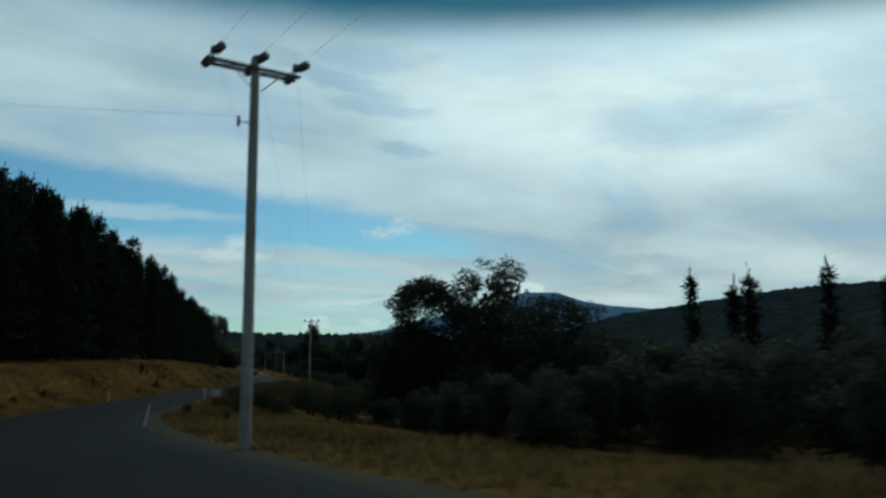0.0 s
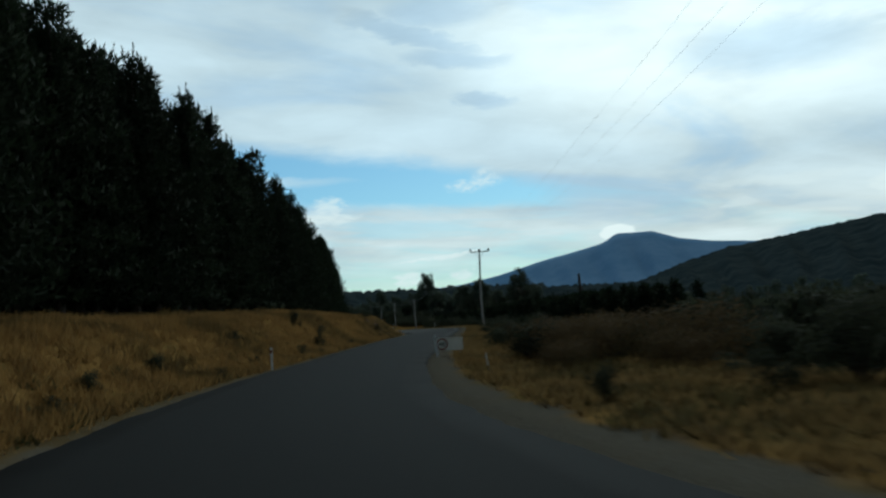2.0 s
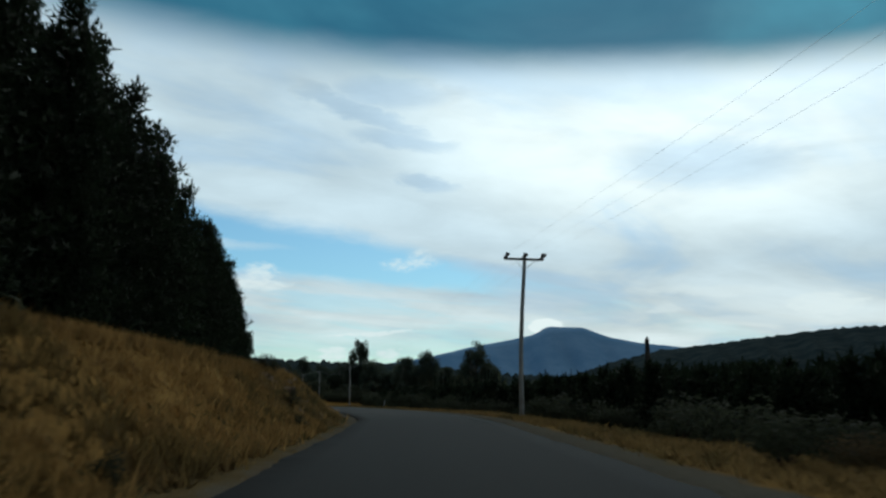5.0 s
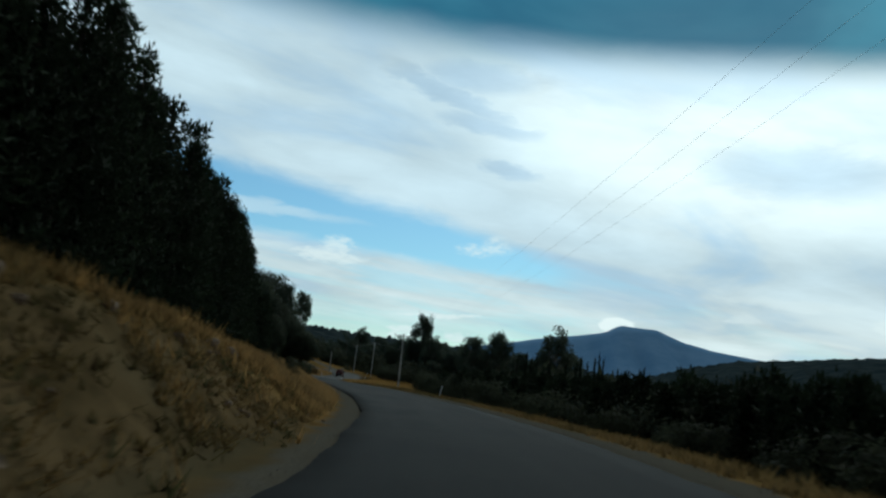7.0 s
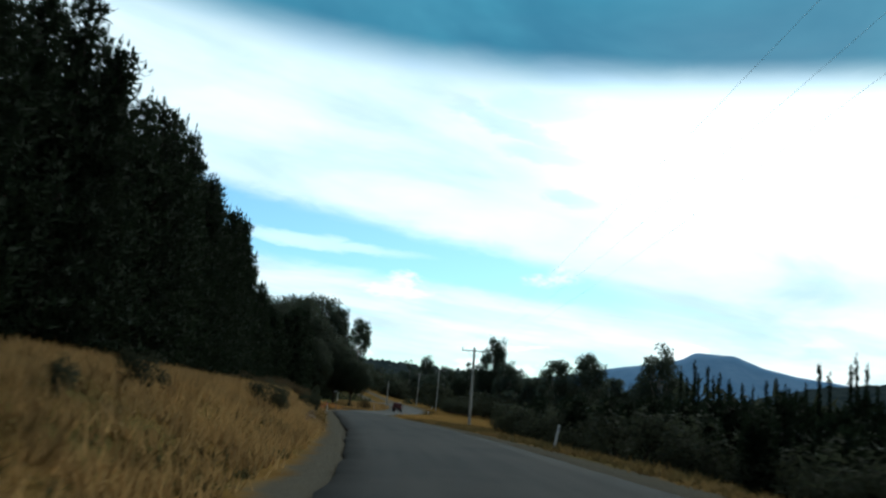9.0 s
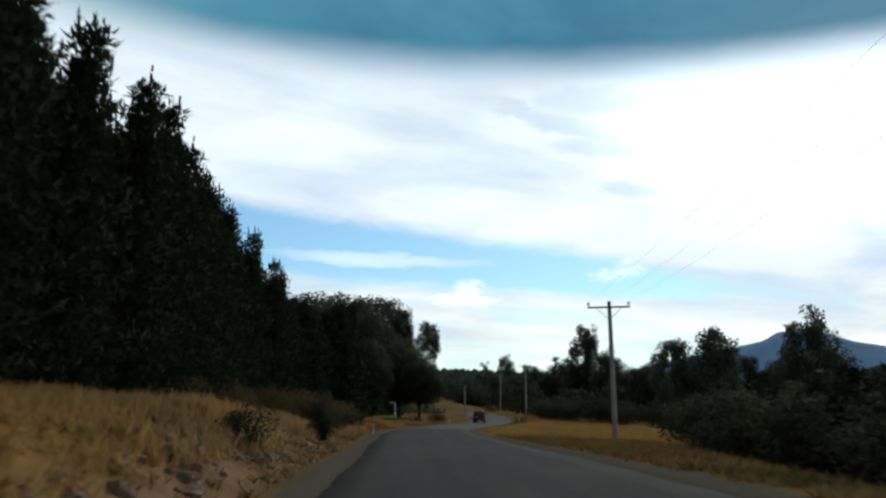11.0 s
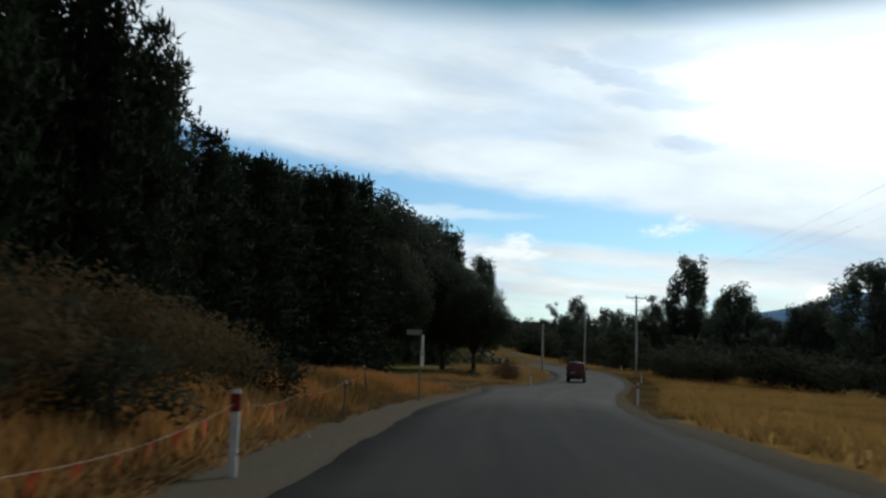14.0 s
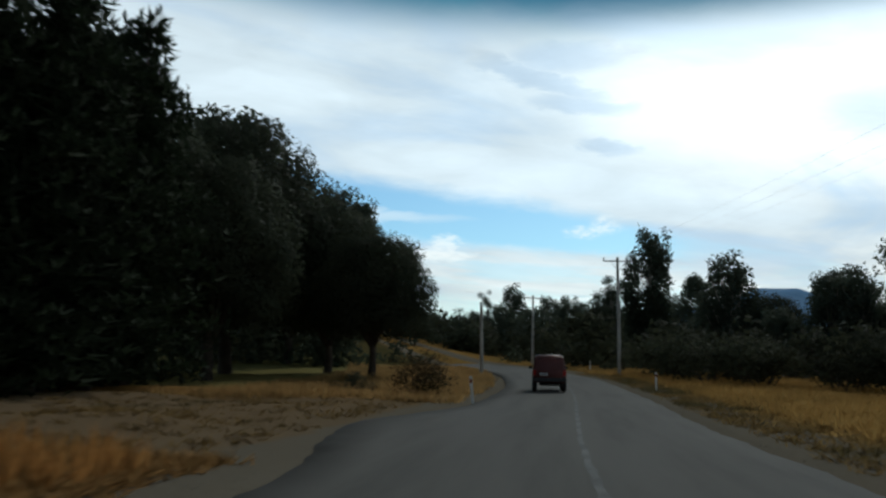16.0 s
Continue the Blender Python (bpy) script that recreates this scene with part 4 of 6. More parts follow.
for row, (off, gap) in enumerate(((0.0, 2.7), (-3.4, 3.2), (-7.2, 5.8))):
    y = -34.0 + row * 1.3
    while y < 258:
        yy = y + RNG.randn() * 0.45
        x = float(xc(yy) + pine_line(yy)) + off + RNG.randn() * 0.5
        h = float(pine_height(yy)) * (0.92 + 0.13 * RNG.rand()) * (1 + 0.05 * row) / 15.0
        m = sized(x, yy, RNG.rand() * 360, h * (1.05 + 0.25 * RNG.rand()) * float(np.interp(yy, [222, 232], [1.0, 1.4])), h, float(land(x, yy)) - 0.1)
        if row == 0 and yy > 14:
            set_tree(NEAR_PINES, FIRST_NEAR, int(RNG.randint(4)), m)
        else:
            set_tree(PINES, FIRST, int(RNG.randint(6)), m)
        y += gap * (0.8 + 0.4 * RNG.rand())
for yy, d, h in ((214.5, -17.3, 16.6), (218.3, -17.7, 16.2)):
    x = float(xc(yy)) + d
    set_tree(NEAR_PINES, FIRST_NEAR, 1, sized(x, yy, yy * 9, h / 15.0, h / 15.0, float(land(x, yy)) - 0.1))
coarse = [pine(36 + k, 15.0, 0.06) for k in range(3)]
sources = [mesh_arrays(p) for p in coarse]
for p in coarse:
    for c in list(p.children):
        bpy.data.objects.remove(c)
    bpy.data.objects.remove(p)
spots = []
for row in range(2):
    for y in np.arange(-30, 236, 4.4):
        yy = y + RNG.randn()
        x = float(xc(yy) + pine_line(yy)) - 11.5 - row * 5.0 + RNG.randn() * 1.2
        h = float(pine_height(yy)) / 15.0 * (0.9 + 0.3 * RNG.rand())
        spots.append((x, yy, float(land(x, yy)), h * 1.1, h, RNG.rand() * 6.28, int(RNG.randint(3))))
scatter("pine_forest", "dense dark pine forest behind the roadside rows", "forest", sources, spots, M_PINE)

# gum trees and round dark trees, each: x, y, height of the top, kind
GUMS = [gum(40 + k, 14.0, 3.3, (36, 42, 32, 44)[k], 1.42, 92, 0.38) for k in range(4)]
ROUND = [domed_tree(60 + k, 12.0, 5.2, 1.8, 62, 1.5, 90, 0.34) for k in range(4)]
NEAR_ROUND = [domed_tree(66 + k, 12.0, 5.2, (1.8, 2.0, 2.7)[k], 84, 1.35, 190, 0.22) for k in range(3)]
USED_N = {k: False for k in range(3)}
THIN = [broadleaf("slender_gum", "slender open gum with sparse foliage", 80 + k, 12.0, 2.0, 4.5, M_GUM, M_PALE_BARK, 22, 0.95, 190, 0.24, "slender gums", slender=True, base_w=0.018) for k in range(2)]
USED_G, USED_R = ({k: False for k in range(4)} for _ in range(2))
USED_T = {k: False for k in range(2)}


def stand(models, used, count, tall, x, y, top, wide=1.0):
    z = float(land(x, y))
    h = (top - z) / tall
    k = int(GROVE.randint(count))
    return set_tree(models, used, k, sized(x, y, GROVE.rand() * 360, h * wide, h, z - 0.1))


for x, y, top, wide in ((0.8, 365, 22.4, 0.86), (38, 285, 17, 1.05), (22.5, 288, 15, 1.1), (16, 292, 13.5, 1.05), (4.9, 322, 13, 1.0), (-25, 414, 17.5, 0.9), (-16.5, 400, 13.6, 1.0), (-57, 437, 32, 0.9),
                        (-51, 360, 27.5, 0.9), (7, 352, 14, 1.1), (-6, 372, 13, 1.0), (-12, 380, 12, 1.1), (30, 300, 11, 1.2), (45, 300, 12, 1.2), (14, 310, 10, 1.2), (-35, 420, 12, 1.1), (-48, 410, 12.5, 1.2)):
    stand(GUMS, USED_G, 4, 14.0, x, y, top, wide)
for x, y, top, wide in ((-47, 264, 20.0, 1.0), (-41, 277, 18.0, 1.0), (-29.3, 273, 8.6, 1.0), (-34.5, 281, 12.2, 0.95), (-48, 290, 23.3, 0.9), (-60, 366, 33.5, 1.1), (-38, 267, 12.5, 0.9), (-43.5, 266, 13, 1.0),
                        (-52, 272, 18, 1.0), (-58, 262, 19, 1.0), (-44, 300, 17, 1.0), (-54, 300, 22, 1.0), (-47, 330, 18, 1.1), (-38, 345, 8, 1.1), (0.5, 360, 13.5, 0.8), (24, 300, 9.5, 0.9), (-9, 352, 9.5, 0.9), (9, 318, 8.5, 0.9), (36, 296, 10.5, 0.8)):
    if y < 285 and x > -50:
        stand(NEAR_ROUND, USED_N, 3, 12.0, x, y, top, wide)
    else:
        stand(ROUND, USED_R, 4, 12.0, x, y, top, wide)
for x, y, top in ((-13.6, 340, 9.6), (-7.0, 356, 15.6), (-30, 398, 15.5)):
    stand(THIN, USED_T, 2, 12.0, x, y, top)
# roadside trees at the first bend
def umbrella_tree(label, seed, height, spread, depth, clumps, clump_r, count, size, airy):
    """Several bare stems fanning up to a spreading canopy."""
    rng = np.random.RandomState(seed)
    ob = thing("roadside_tree", label, "tree", "trees at the first bend")
    parts, centres, radii = [], [], []
    for k in range(clumps):
        a, q = 2.39996 * k + 0.4 * rng.randn(), math.sqrt((k + 0.5) / clumps)
        r = clump_r * (0.65 + 0.7 * rng.rand())
        lift = 1 - q * q * 0.75 if rng.rand() > airy else 1.0 - 0.95 * rng.rand()
        p = np.array([math.cos(a) * q * spread, math.sin(a) * q * spread, height - depth + (depth - r * 0.7) * lift])
        centres.append(p)
        radii.append(r)
        if k % 3 == 0:
            mid = np.array([p[0] * 0.45, p[1] * 0.45, height * 0.42 + 0.5 * rng.randn()])
            parts.append(tube_path([(p[0] * 0.08, p[1] * 0.08, -0.3), tuple(mid), tuple(p)], [0.085, 0.055, 0.02], 5))
    for tv, tf in parts:
        part_arrays("stem", tv, tf, M_BARK, ob, True)
    v, f, nrm = leaf_cloud(centres, radii, count, size, rng, 0.7, 0.2, 0.12, 0.5)
    part_arrays("crown", v, f, M_DARK_LEAF, ob, normals=nrm)
    return ob


for seed, x, y, top, spread, depth, clumps, r, airy, label in (
        (90, 21.4, -7.4, 8.9, 2.6, 3.6, 54, 0.85, 0.18, "dark umbrella-shaped tree with bare stems beside the road"),
        (91, 25.3, -10.0, 9.9, 2.8, 5.4, 64, 0.66, 0.8, "dark airy tree with open twiggy top beside the road"),
        (92, 27.0, -20.0, 6.5, 2.7, 4.2, 52, 0.70, 0.55, "dark airy spreading tree above roadside thicket")):
    z = float(land(x, y))
    place(umbrella_tree(label, seed, top - z + 0.1, spread, depth, clumps, r, 170, 0.20, airy), x, y, z - 0.1, 40 * seed)
THICKET = [shrub("tall_thicket", "tall dense dark thicket below the roadside trees", 95 + k, 5.5, 2.6, M_DARK_LEAF, 24, 560, 0.26, "thickets at the first bend") for k in range(2)]
USED_S = {0: False, 1: False}


def thicket(k, x, y, top, wide):
    z = float(land(x, y))
    return set_tree(THICKET, USED_S, k % 2, sized(x, y, 77 * k, (top - z) / 5.5 * wide, (top - z) / 5.5, z - 0.1))


# under the roadside trees
for k, spot in enumerate(((20.0, -8.4, 6.6, 0.7), (22.4, -8.8, 7.4, 0.75), (25.6, -11.5, 9.2, 0.75), (28.4, -14.0, 5.4, 0.8), (31.5, -14.0, 4.8, 1.0), (34.5, -20, 5.0, 1.2), (27.4, -20.5, 5.6, 0.9), (24.0, -14.8, 3.8, 1.0), (35, -9, 5.2, 1.2), (38.5, -14, 5.2, 1.2), (24, -19, 2.4, 0.9), (28, -24, 3.0, 0.9), (33, -28, 3.6, 0.9), (38, -34, 4.2, 1.0), (36, -18, 4.2, 1.0))):
    thicket(k, *spot)
# low growth coming down to the verge at the bend
for k, spot in enumerate(((20.6, -42.5, 2.9, 0.9), (23.2, -45.5, 3.2, 0.9), (19.0, -37.5, 2.5, 0.9), (22.4, -38.0, 3.3, 0.9), (25.8, -48.5, 3.6, 0.9), (26.2, -42.0, 3.9, 0.9), (18.6, -31.5, 2.2, 0.9), (21.5, -32.5, 3.0, 0.9),
                          (28.5, -53.5, 3.9, 0.9), (29.5, -46.5, 4.2, 0.9), (31.5, -57.5, 4.4, 0.9), (25.0, -36.0, 3.6, 0.9), (30.5, -40.0, 4.2, 0.9), (34.0, -50.0, 4.8, 1.0), (20.2, -27.0, 2.3, 0.9), (17.6, -26.0, 1.7, 0.8))):
    thicket(k, *spot)
# filling the slope behind them
for k, spot in enumerate(((33, -23, 3.4, 0.9), (43, -38, 4.6, 1.1), (42, -26, 4.6, 1.1), (44, -17, 4.8, 1.1), (48, -30, 5.0, 1.2), (50, -42, 5.2, 1.2), (46, -8, 4.6, 1.2), (40, -3, 4.2, 1.1), (52, -18, 5.2, 1.2), (56, -32, 5.6, 1.2), (51, -2, 4.6, 1.2), (45, 5, 3.6, 1.2), (57, -8, 5.2, 1.3), (36, 6, 3.2, 1.1))):
    thicket(k, *spot)

# scrub below the road
SHRUBS = [shrub("bush", "dense dark roadside bush", 100 + k, 2.6, 1.7, M_SCRUB, 13, 330, 0.17, "bushes below the road") for k in range(4)]
USED_B = {k: False for k in range(4)}


def bush(x, y, h, w=1.0):
    k = int(RNG.randint(4))
    return set_tree(SHRUBS, USED_B, k, sized(x, y, RNG.rand() * 360, h / 2.6 * w, h / 2.6, float(land(x, y)) - 0.1))


for y in np.arange(48, 200, 2.9):
    x0 = float(xc(y)) + np.interp(y, [48, 70, 150, 175, 200], [14, 8.5, 8.0, 12, 20])
    for q in range(4 if 92 < y < 186 else 2):
        bush(x0 + q * 3.2 + RNG.rand() * 2, y + RNG.randn(), 2.0 + 1.4 * RNG.rand() + q * 0.9, 1.1)
for x, y, h in ((17, -14, 2.6), (20, -18, 2.6), (21, -6, 3.0), (30, 0, 3.6), (24, 8, 3.5), (30, 14, 4), (20, 20, 2.6), (26, 26, 3.4), (18, 34, 2.6),
                (24, 40, 3.2), (22, 28, 2.8), (28, 34, 3.4), (19, 42, 2.4), (23, 48, 3.0), (16, 44, 1.8), (27, 44, 3.4), (20, 12, 2.6), (25, 18, 3.0), (29, 6, 3.6), (21, 4, 3.0), (17, 26, 1.8), (30, 24, 3.6), (22, 34, 2.6), (15.5, -24, 1.6), (13, 2, 1.4), (11, 12, 1.5), (16, -2, 2.0)):
    bush(x, y, h, 1.2)
# darker bushes between the verge and the slope of the first straight
for k, (x, y, h) in enumerate(((14.0, 3.0, 1.8), (15.5, 8.0, 2.0), (17.0, 13.0, 2.2), (14.6, 12.0, 1.7), (18.0, 6.0, 2.3), (16.0, 18.0, 2.0), (19.0, 10.0, 2.4), (13.2, 8.5, 1.5), (15.0, -1.5, 1.8))):
    set_tree(SHRUBS, USED_B, k % 4, sized(x, y, 83 * k, h / 2.6 * 1.15, h / 2.6, float(land(x, y)) - 0.1))
# close-planted young pines on the slope below the road
YOUNG = [pine(140 + k, 6.0, 0.3, "young dark pine on the slope below the road", "young pines below the road", "young_pine") for k in range(5)]
USED_Y = {k: False for k in range(5)}
stand_spots = []
for y in np.arange(62, 190, 2.3):
    start = float(np.interp(y, [62, 80, 150, 172, 190], [13.5, 10.5, 10.0, 13.0, 21.0]))
    for q in range(7):
        d = start + q * 2.6 + 1.8 * RNG.rand()
        yy = y + RNG.randn()
        x = float(xc(yy)) + d
        z = float(land(x, yy))
        h = max(2.2, float(np.interp(yy, [105, 125], [1.5, 0.7])) + 0.060 * d + 1.0 * RNG.rand() ** 2 - z) / 6.0
        if q < 4:
            set_tree(YOUNG, USED_Y, int(RNG.randint(5)), sized(x, yy, RNG.rand() * 360, min(1.3, h * 1.25), h, z - 0.1))
        else:
            stand_spots.append((x, yy, z - 0.1, min(1.3, h * 1.25), h, RNG.rand() * 6.28, int(RNG.randint(5))))
scatter("young_pine_stand", "dense young dark pines further down the slope", "forest", [mesh_arrays(p) for p in YOUNG[:2]], stand_spots, M_PINE)
SPIRES = [pine(150 + k, 8.0, 0.5, "thin spire-like sapling standing above the scrub", "spires above the scrub", "sapling", 0.30) for k in range(3)]
USED_SP = {k: False for k in range(3)}
# thin young pines standing up out of the scrub
for x, y, top in ((45, 2, 9.4), (47.5, 0, 8.4), (48.5, -1, 9.2), (54, -3, 9.8), (57, -6, 8.6), (62, -10, 9.4)):
    z = float(land(x, y))
    h = (top + 0.7 - z) / 8.0
    set_tree(SPIRES, USED_SP, int(RNG.randint(3)), sized(x, y, RNG.rand() * 360, max(0.9, h), h, z - 0.1))


def candle_pine(seed, height):
    """A young pine that ends in one thick upright shoot, with short whorls of needles under it."""
    rng = np.random.RandomState(seed)
    ob = thing("candle_pine", "young pine with a thick upright leading shoot", "tree", "upright shoots above the scrub")
    tv, tf = tube_path([(0, 0, -0.2), (0.04, 0, height * 0.5), (0, 0.02, height * 0.97)], [0.06, 0.04, 0.02], 6)
    part_arrays("trunk", tv, tf, M_BARK, ob, True)
    shoot = 1.1 + 0.5 * rng.rand()
    n = 22
    centres = [np.array([0.02 * rng.randn(), 0.02 * rng.randn(), height - 0.08 - shoot * k / n]) for k in range(n)]
    v, f, nrm = leaf_cloud(centres, [0.085 + 0.03 * rng.rand() for _ in range(n)], 1500, 0.10, rng, 1.3, -0.6, 0.12, 0.5)
    part_arrays("leading_shoot", v, f, M_PINE, ob, normals=nrm)
    centres, radii, z = [], [], height - shoot
    while z > 0.3:
        reach = 0.22 + 0.30 * (height - shoot - z)
        for k in range(5):
            a = 6.283 * (k + rng.rand() * 0.5) / 5
            centres.append(np.array([math.cos(a) * min(0.9, reach), math.sin(a) * min(0.9, reach), z + 0.1 * rng.randn()]))
            radii.append(0.24 + 0.12 * rng.rand())
        z -= 0.45
    v, f, nrm = leaf_cloud(centres, radii, 300, 0.16, rng, 1.0, -0.4, 0.15, 0.5)
    part_arrays("foliage", v, f, M_PINE, ob, normals=nrm)
    return ob


CANDLES = [candle_pine(160 + k, 4.5) for k in range(3)]
USED_CP = {k: False for k in range(3)}
for x, y, top in ((11.7, 149.0, 4.2), (12.9, 152.4, 4.2), (12.8, 150.3, 5.0), (13.7, 153.0, 4.5), (14.3, 153.1, 5.0), (12.9, 146.5, 3.9), (13.0, 145.8, 4.1), (16.2, 155.2, 4.4), (14.4, 148.5, 3.7), (14.9, 148.0, 3.8),
                  (18.2, 156.6, 4.2), (17.0, 150.3, 4.3), (19.0, 154.3, 4.8), (18.0, 150.1, 4.1), (18.9, 151.8, 4.1), (17.7, 146.0, 4.0), (17.1, 142.8, 4.9), (17.9, 143.5, 4.5), (18.2, 141.8, 4.9), (18.8, 142.5, 5.4), (19.1, 142.1, 5.0), (21.6, 146.4, 4.3)):
    z = float(land(x, y))
    set_tree(CANDLES, USED_CP, int(RNG.randint(3)), sized(x, y, RNG.rand() * 360, 1.0, (top - z) / 4.5, z - 0.05))


def dead_tree(x, y, top):
    """A dark dead trunk broken off above the scrub, with a second stub beside its top."""
    ob = thing("dead_tree", "tall dark dead trunk broken off above the scrub", "tree")
    z = float(land(x, y))
    h = top - z
    tv, tf = tube_path([(0.1, 0, -0.4), (0.18, 0.05, h * 0.3), (0.12, 0, h * 0.62), (-0.10, 0.03, h * 0.85), (-0.16, 0, h * 0.97), (-0.10, 0, h)], [0.46, 0.40, 0.37, 0.27, 0.22, 0.09], 9)
    part_arrays("trunk", tv, tf, M_BARK, ob, True)
    tv, tf = tube_path([(0.12, 0, h * 0.60), (0.28, 0.04, h * 0.70), (0.26, 0.02, h * 0.79), (0.22, 0, h * 0.81)], [0.27, 0.24, 0.17, 0.05], 8)
    part_arrays("stub", tv, tf, M_BARK, ob, True)
    tv, tf = tube_path([(-0.05, 0, h * 0.72), (-0.42, 0.1, h * 0.76), (-0.55, 0.12, h * 0.80)], [0.09, 0.06, 0.02], 6)
    part_arrays("stub", tv, tf, M_BARK, ob, True)
    ob.matrix_world = pose(x, y, z, 0, 0, 15)
    return ob


dead_tree(28.75, 105.3, 7.4)
# thickets closing the view past the paddock and along its far side
for y in np.arange(196, 286, 3.2):
    x0 = float(xc(y)) + np.interp(y, [196, 215, 240, 262, 280], [22, 27, 30, 26, 9])
    bush(x0 + RNG.rand() * 2, y + RNG.randn(), 2.6 + 1.6 * RNG.rand(), 1.3)
    bush(x0 + 3.5 + RNG.rand() * 2, y + RNG.randn(), 3.4 + 1.8 * RNG.rand(), 1.3)
for _ in range(28):
    x, y = 4 + 70 * RNG.rand(), 291 + 45 * RNG.rand()
    stand(GUMS, USED_G, 4, 14.0, x, y, float(land(x, y)) + 6 + 4.5 * RNG.rand(), 1.25)
for x in np.arange(-8, 46, 2.6):
    bush(x, 289 + 3 * RNG.rand() + 0.1 * x, 2.6 + 1.8 * RNG.rand(), 1.3)


def coarse_clump(seed, height, spread, clumps, r, count, size, low):
    """Bare leaf arrays of a far bush or tree crown, without stems."""
    rng = np.random.RandomState(seed)
    c, q = [], []
    for _ in range(clumps):
        a, d = rng.rand() * 6.283, spread * math.sqrt(rng.rand())
        t = rng.rand()
        c.append(np.array([math.cos(a) * d * (1 - 0.6 * t), math.sin(a) * d * (1 - 0.6 * t), height * (low + (1 - low) * t) - r * 0.6]))
        q.append(r * (0.6 + 0.7 * rng.rand()))
    return leaf_cloud(c, q, count, size, rng, 0.85, 0.2, 0.1, 0.4, hub=(0, 0, height * 0.4))


sources = [coarse_clump(110 + k, 2.7, 1.4, 10, 0.85, 36, 0.38, 0.25) for k in range(4)]
gum_src = [coarse_clump(120 + k, 14.0, 3.6, 26, 1.7, 10, 0.92, 0.10) for k in range(3)]
spots = []
for _ in range(760):
    y = -40 + RNG.rand() * 430
    x = float(xc(y)) + 25 + RNG.rand() ** 1.7 * 150
    if (y > 180 and x < 16) or (y < 12 and x < 62):
        continue
    h = (2.4 + 2.2 * RNG.rand()) / 2.6
    tall = float(np.interp(y, [60, 100, 175, 195], [1.15, 1.9, 1.9, 1.15]))
    spots.append((x, y, float(land(x, y)) - 0.2, h * 1.5, h * tall, RNG.rand() * 6.28, int(RNG.randint(4))))
for _ in range(400):
    y = 288 + RNG.rand() * 130
    x = -16 + (RNG.rand() * 150 if y < 345 else RNG.rand() * 190 - 45)
    if x < float(xc(y)) + 9 and x > float(xc(y)) - 9:
        continue
    h = (2.6 + 3.6 * RNG.rand()) / 2.6
    spots.append((x, y, float(land(x, y)) - 0.2, h * 1.35, h * 1.1, RNG.rand() * 6.28, int(RNG.randint(4))))
scatter("valley_scrub", "dark scrub filling the valley below the road", "scrub", sources, spots, M_SCRUB)
under = []
for _ in range(420):
    y = -40 + RNG.rand() * 270
    x = float(xc(y) + pine_line(y)) - (-0.6 if y < 90 else 2.0) - 16 * RNG.rand()
    under.append((x, y, float(land(x, y)) - 0.2, 1.3, 0.8 + 0.5 * RNG.rand(), RNG.rand() * 6.28, int(RNG.randint(4))))
scatter("forest_understory", "dark undergrowth beneath the pines", "undergrowth", sources, under, M_DARK_LEAF)
spots = []
for _ in range(120):
    a, r = radians(-28 + 75 * RNG.rand()), 330 + 500 * RNG.rand()
    x, y = math.sin(a) * r, 80 + math.cos(a) * r
    if -90 < x < -10 and y < 440:
        continue
    h = (0.45 + 0.5 * RNG.rand())
    spots.append((x, y, float(land(np.clip(x, -140, 140), min(y, 470))) - 1.0, h * 1.5, h, RNG.rand() * 6.28, int(RNG.randint(3))))
for _ in range(170):
    x, y = -75 + 115 * RNG.rand(), 385 + 110 * RNG.rand()
    if abs(x - float(xc(y))) < 9:
        continue
    z = float(land(x, min(y, 470)))
    top = min(z + 9 + 6 * RNG.rand(), 9.6 + 2.4 * RNG.rand() + 0.012 * (y - 385))
    h = max(0.3, (top - z) / 14.0)
    spots.append((x, y, z - 0.5, max(0.55, h) * 1.3, h, RNG.rand() * 6.28, int(RNG.randint(3))))
hill = []
for _ in range(330):
    x, y = -112 + 92 * RNG.rand(), 292 + 150 * RNG.rand()
    if abs(x - float(xc(y))) < 6.8 or (x > -34 and y < 300):
        continue
    h = (0.5 if x > -38 and y < 330 else 0.9) + 0.9 * RNG.rand()
    hill.append((x, y, float(land(x, y)) - 0.2, h * 1.5, h * 1.2, RNG.rand() * 6.28, int(RNG.randint(4))))
scatter("hillside_scrub", "dark scrub over the rise beyond the side road", "scrub", sources, hill, M_DARK_LEAF)
scatter("far_woods", "distant dark woods up the valley", "forest", gum_src, spots, M_GUM)


# ---- poles and wires ----
def insulator(parent, at, way, n=4, r=0.075, length=0.30):
    """A string of ribbed porcelain discs from at along way."""
    bm = bmesh.new()
    a, w = Vector(at), Vector(way).normalized()
    bm_tube(bm, a, a + w * length, 0.025, 0.025, 8)
    for i in range(n):
        p = a + w * length * (0.2 + 0.75 * i / max(1, n - 1))
        bm_tube(bm, p - w * 0.022, p + w * 0.022, r, r * 0.72, 12)
    return part("insulator", bm, M_PORCELAIN, parent, "dark ribbed insulator")


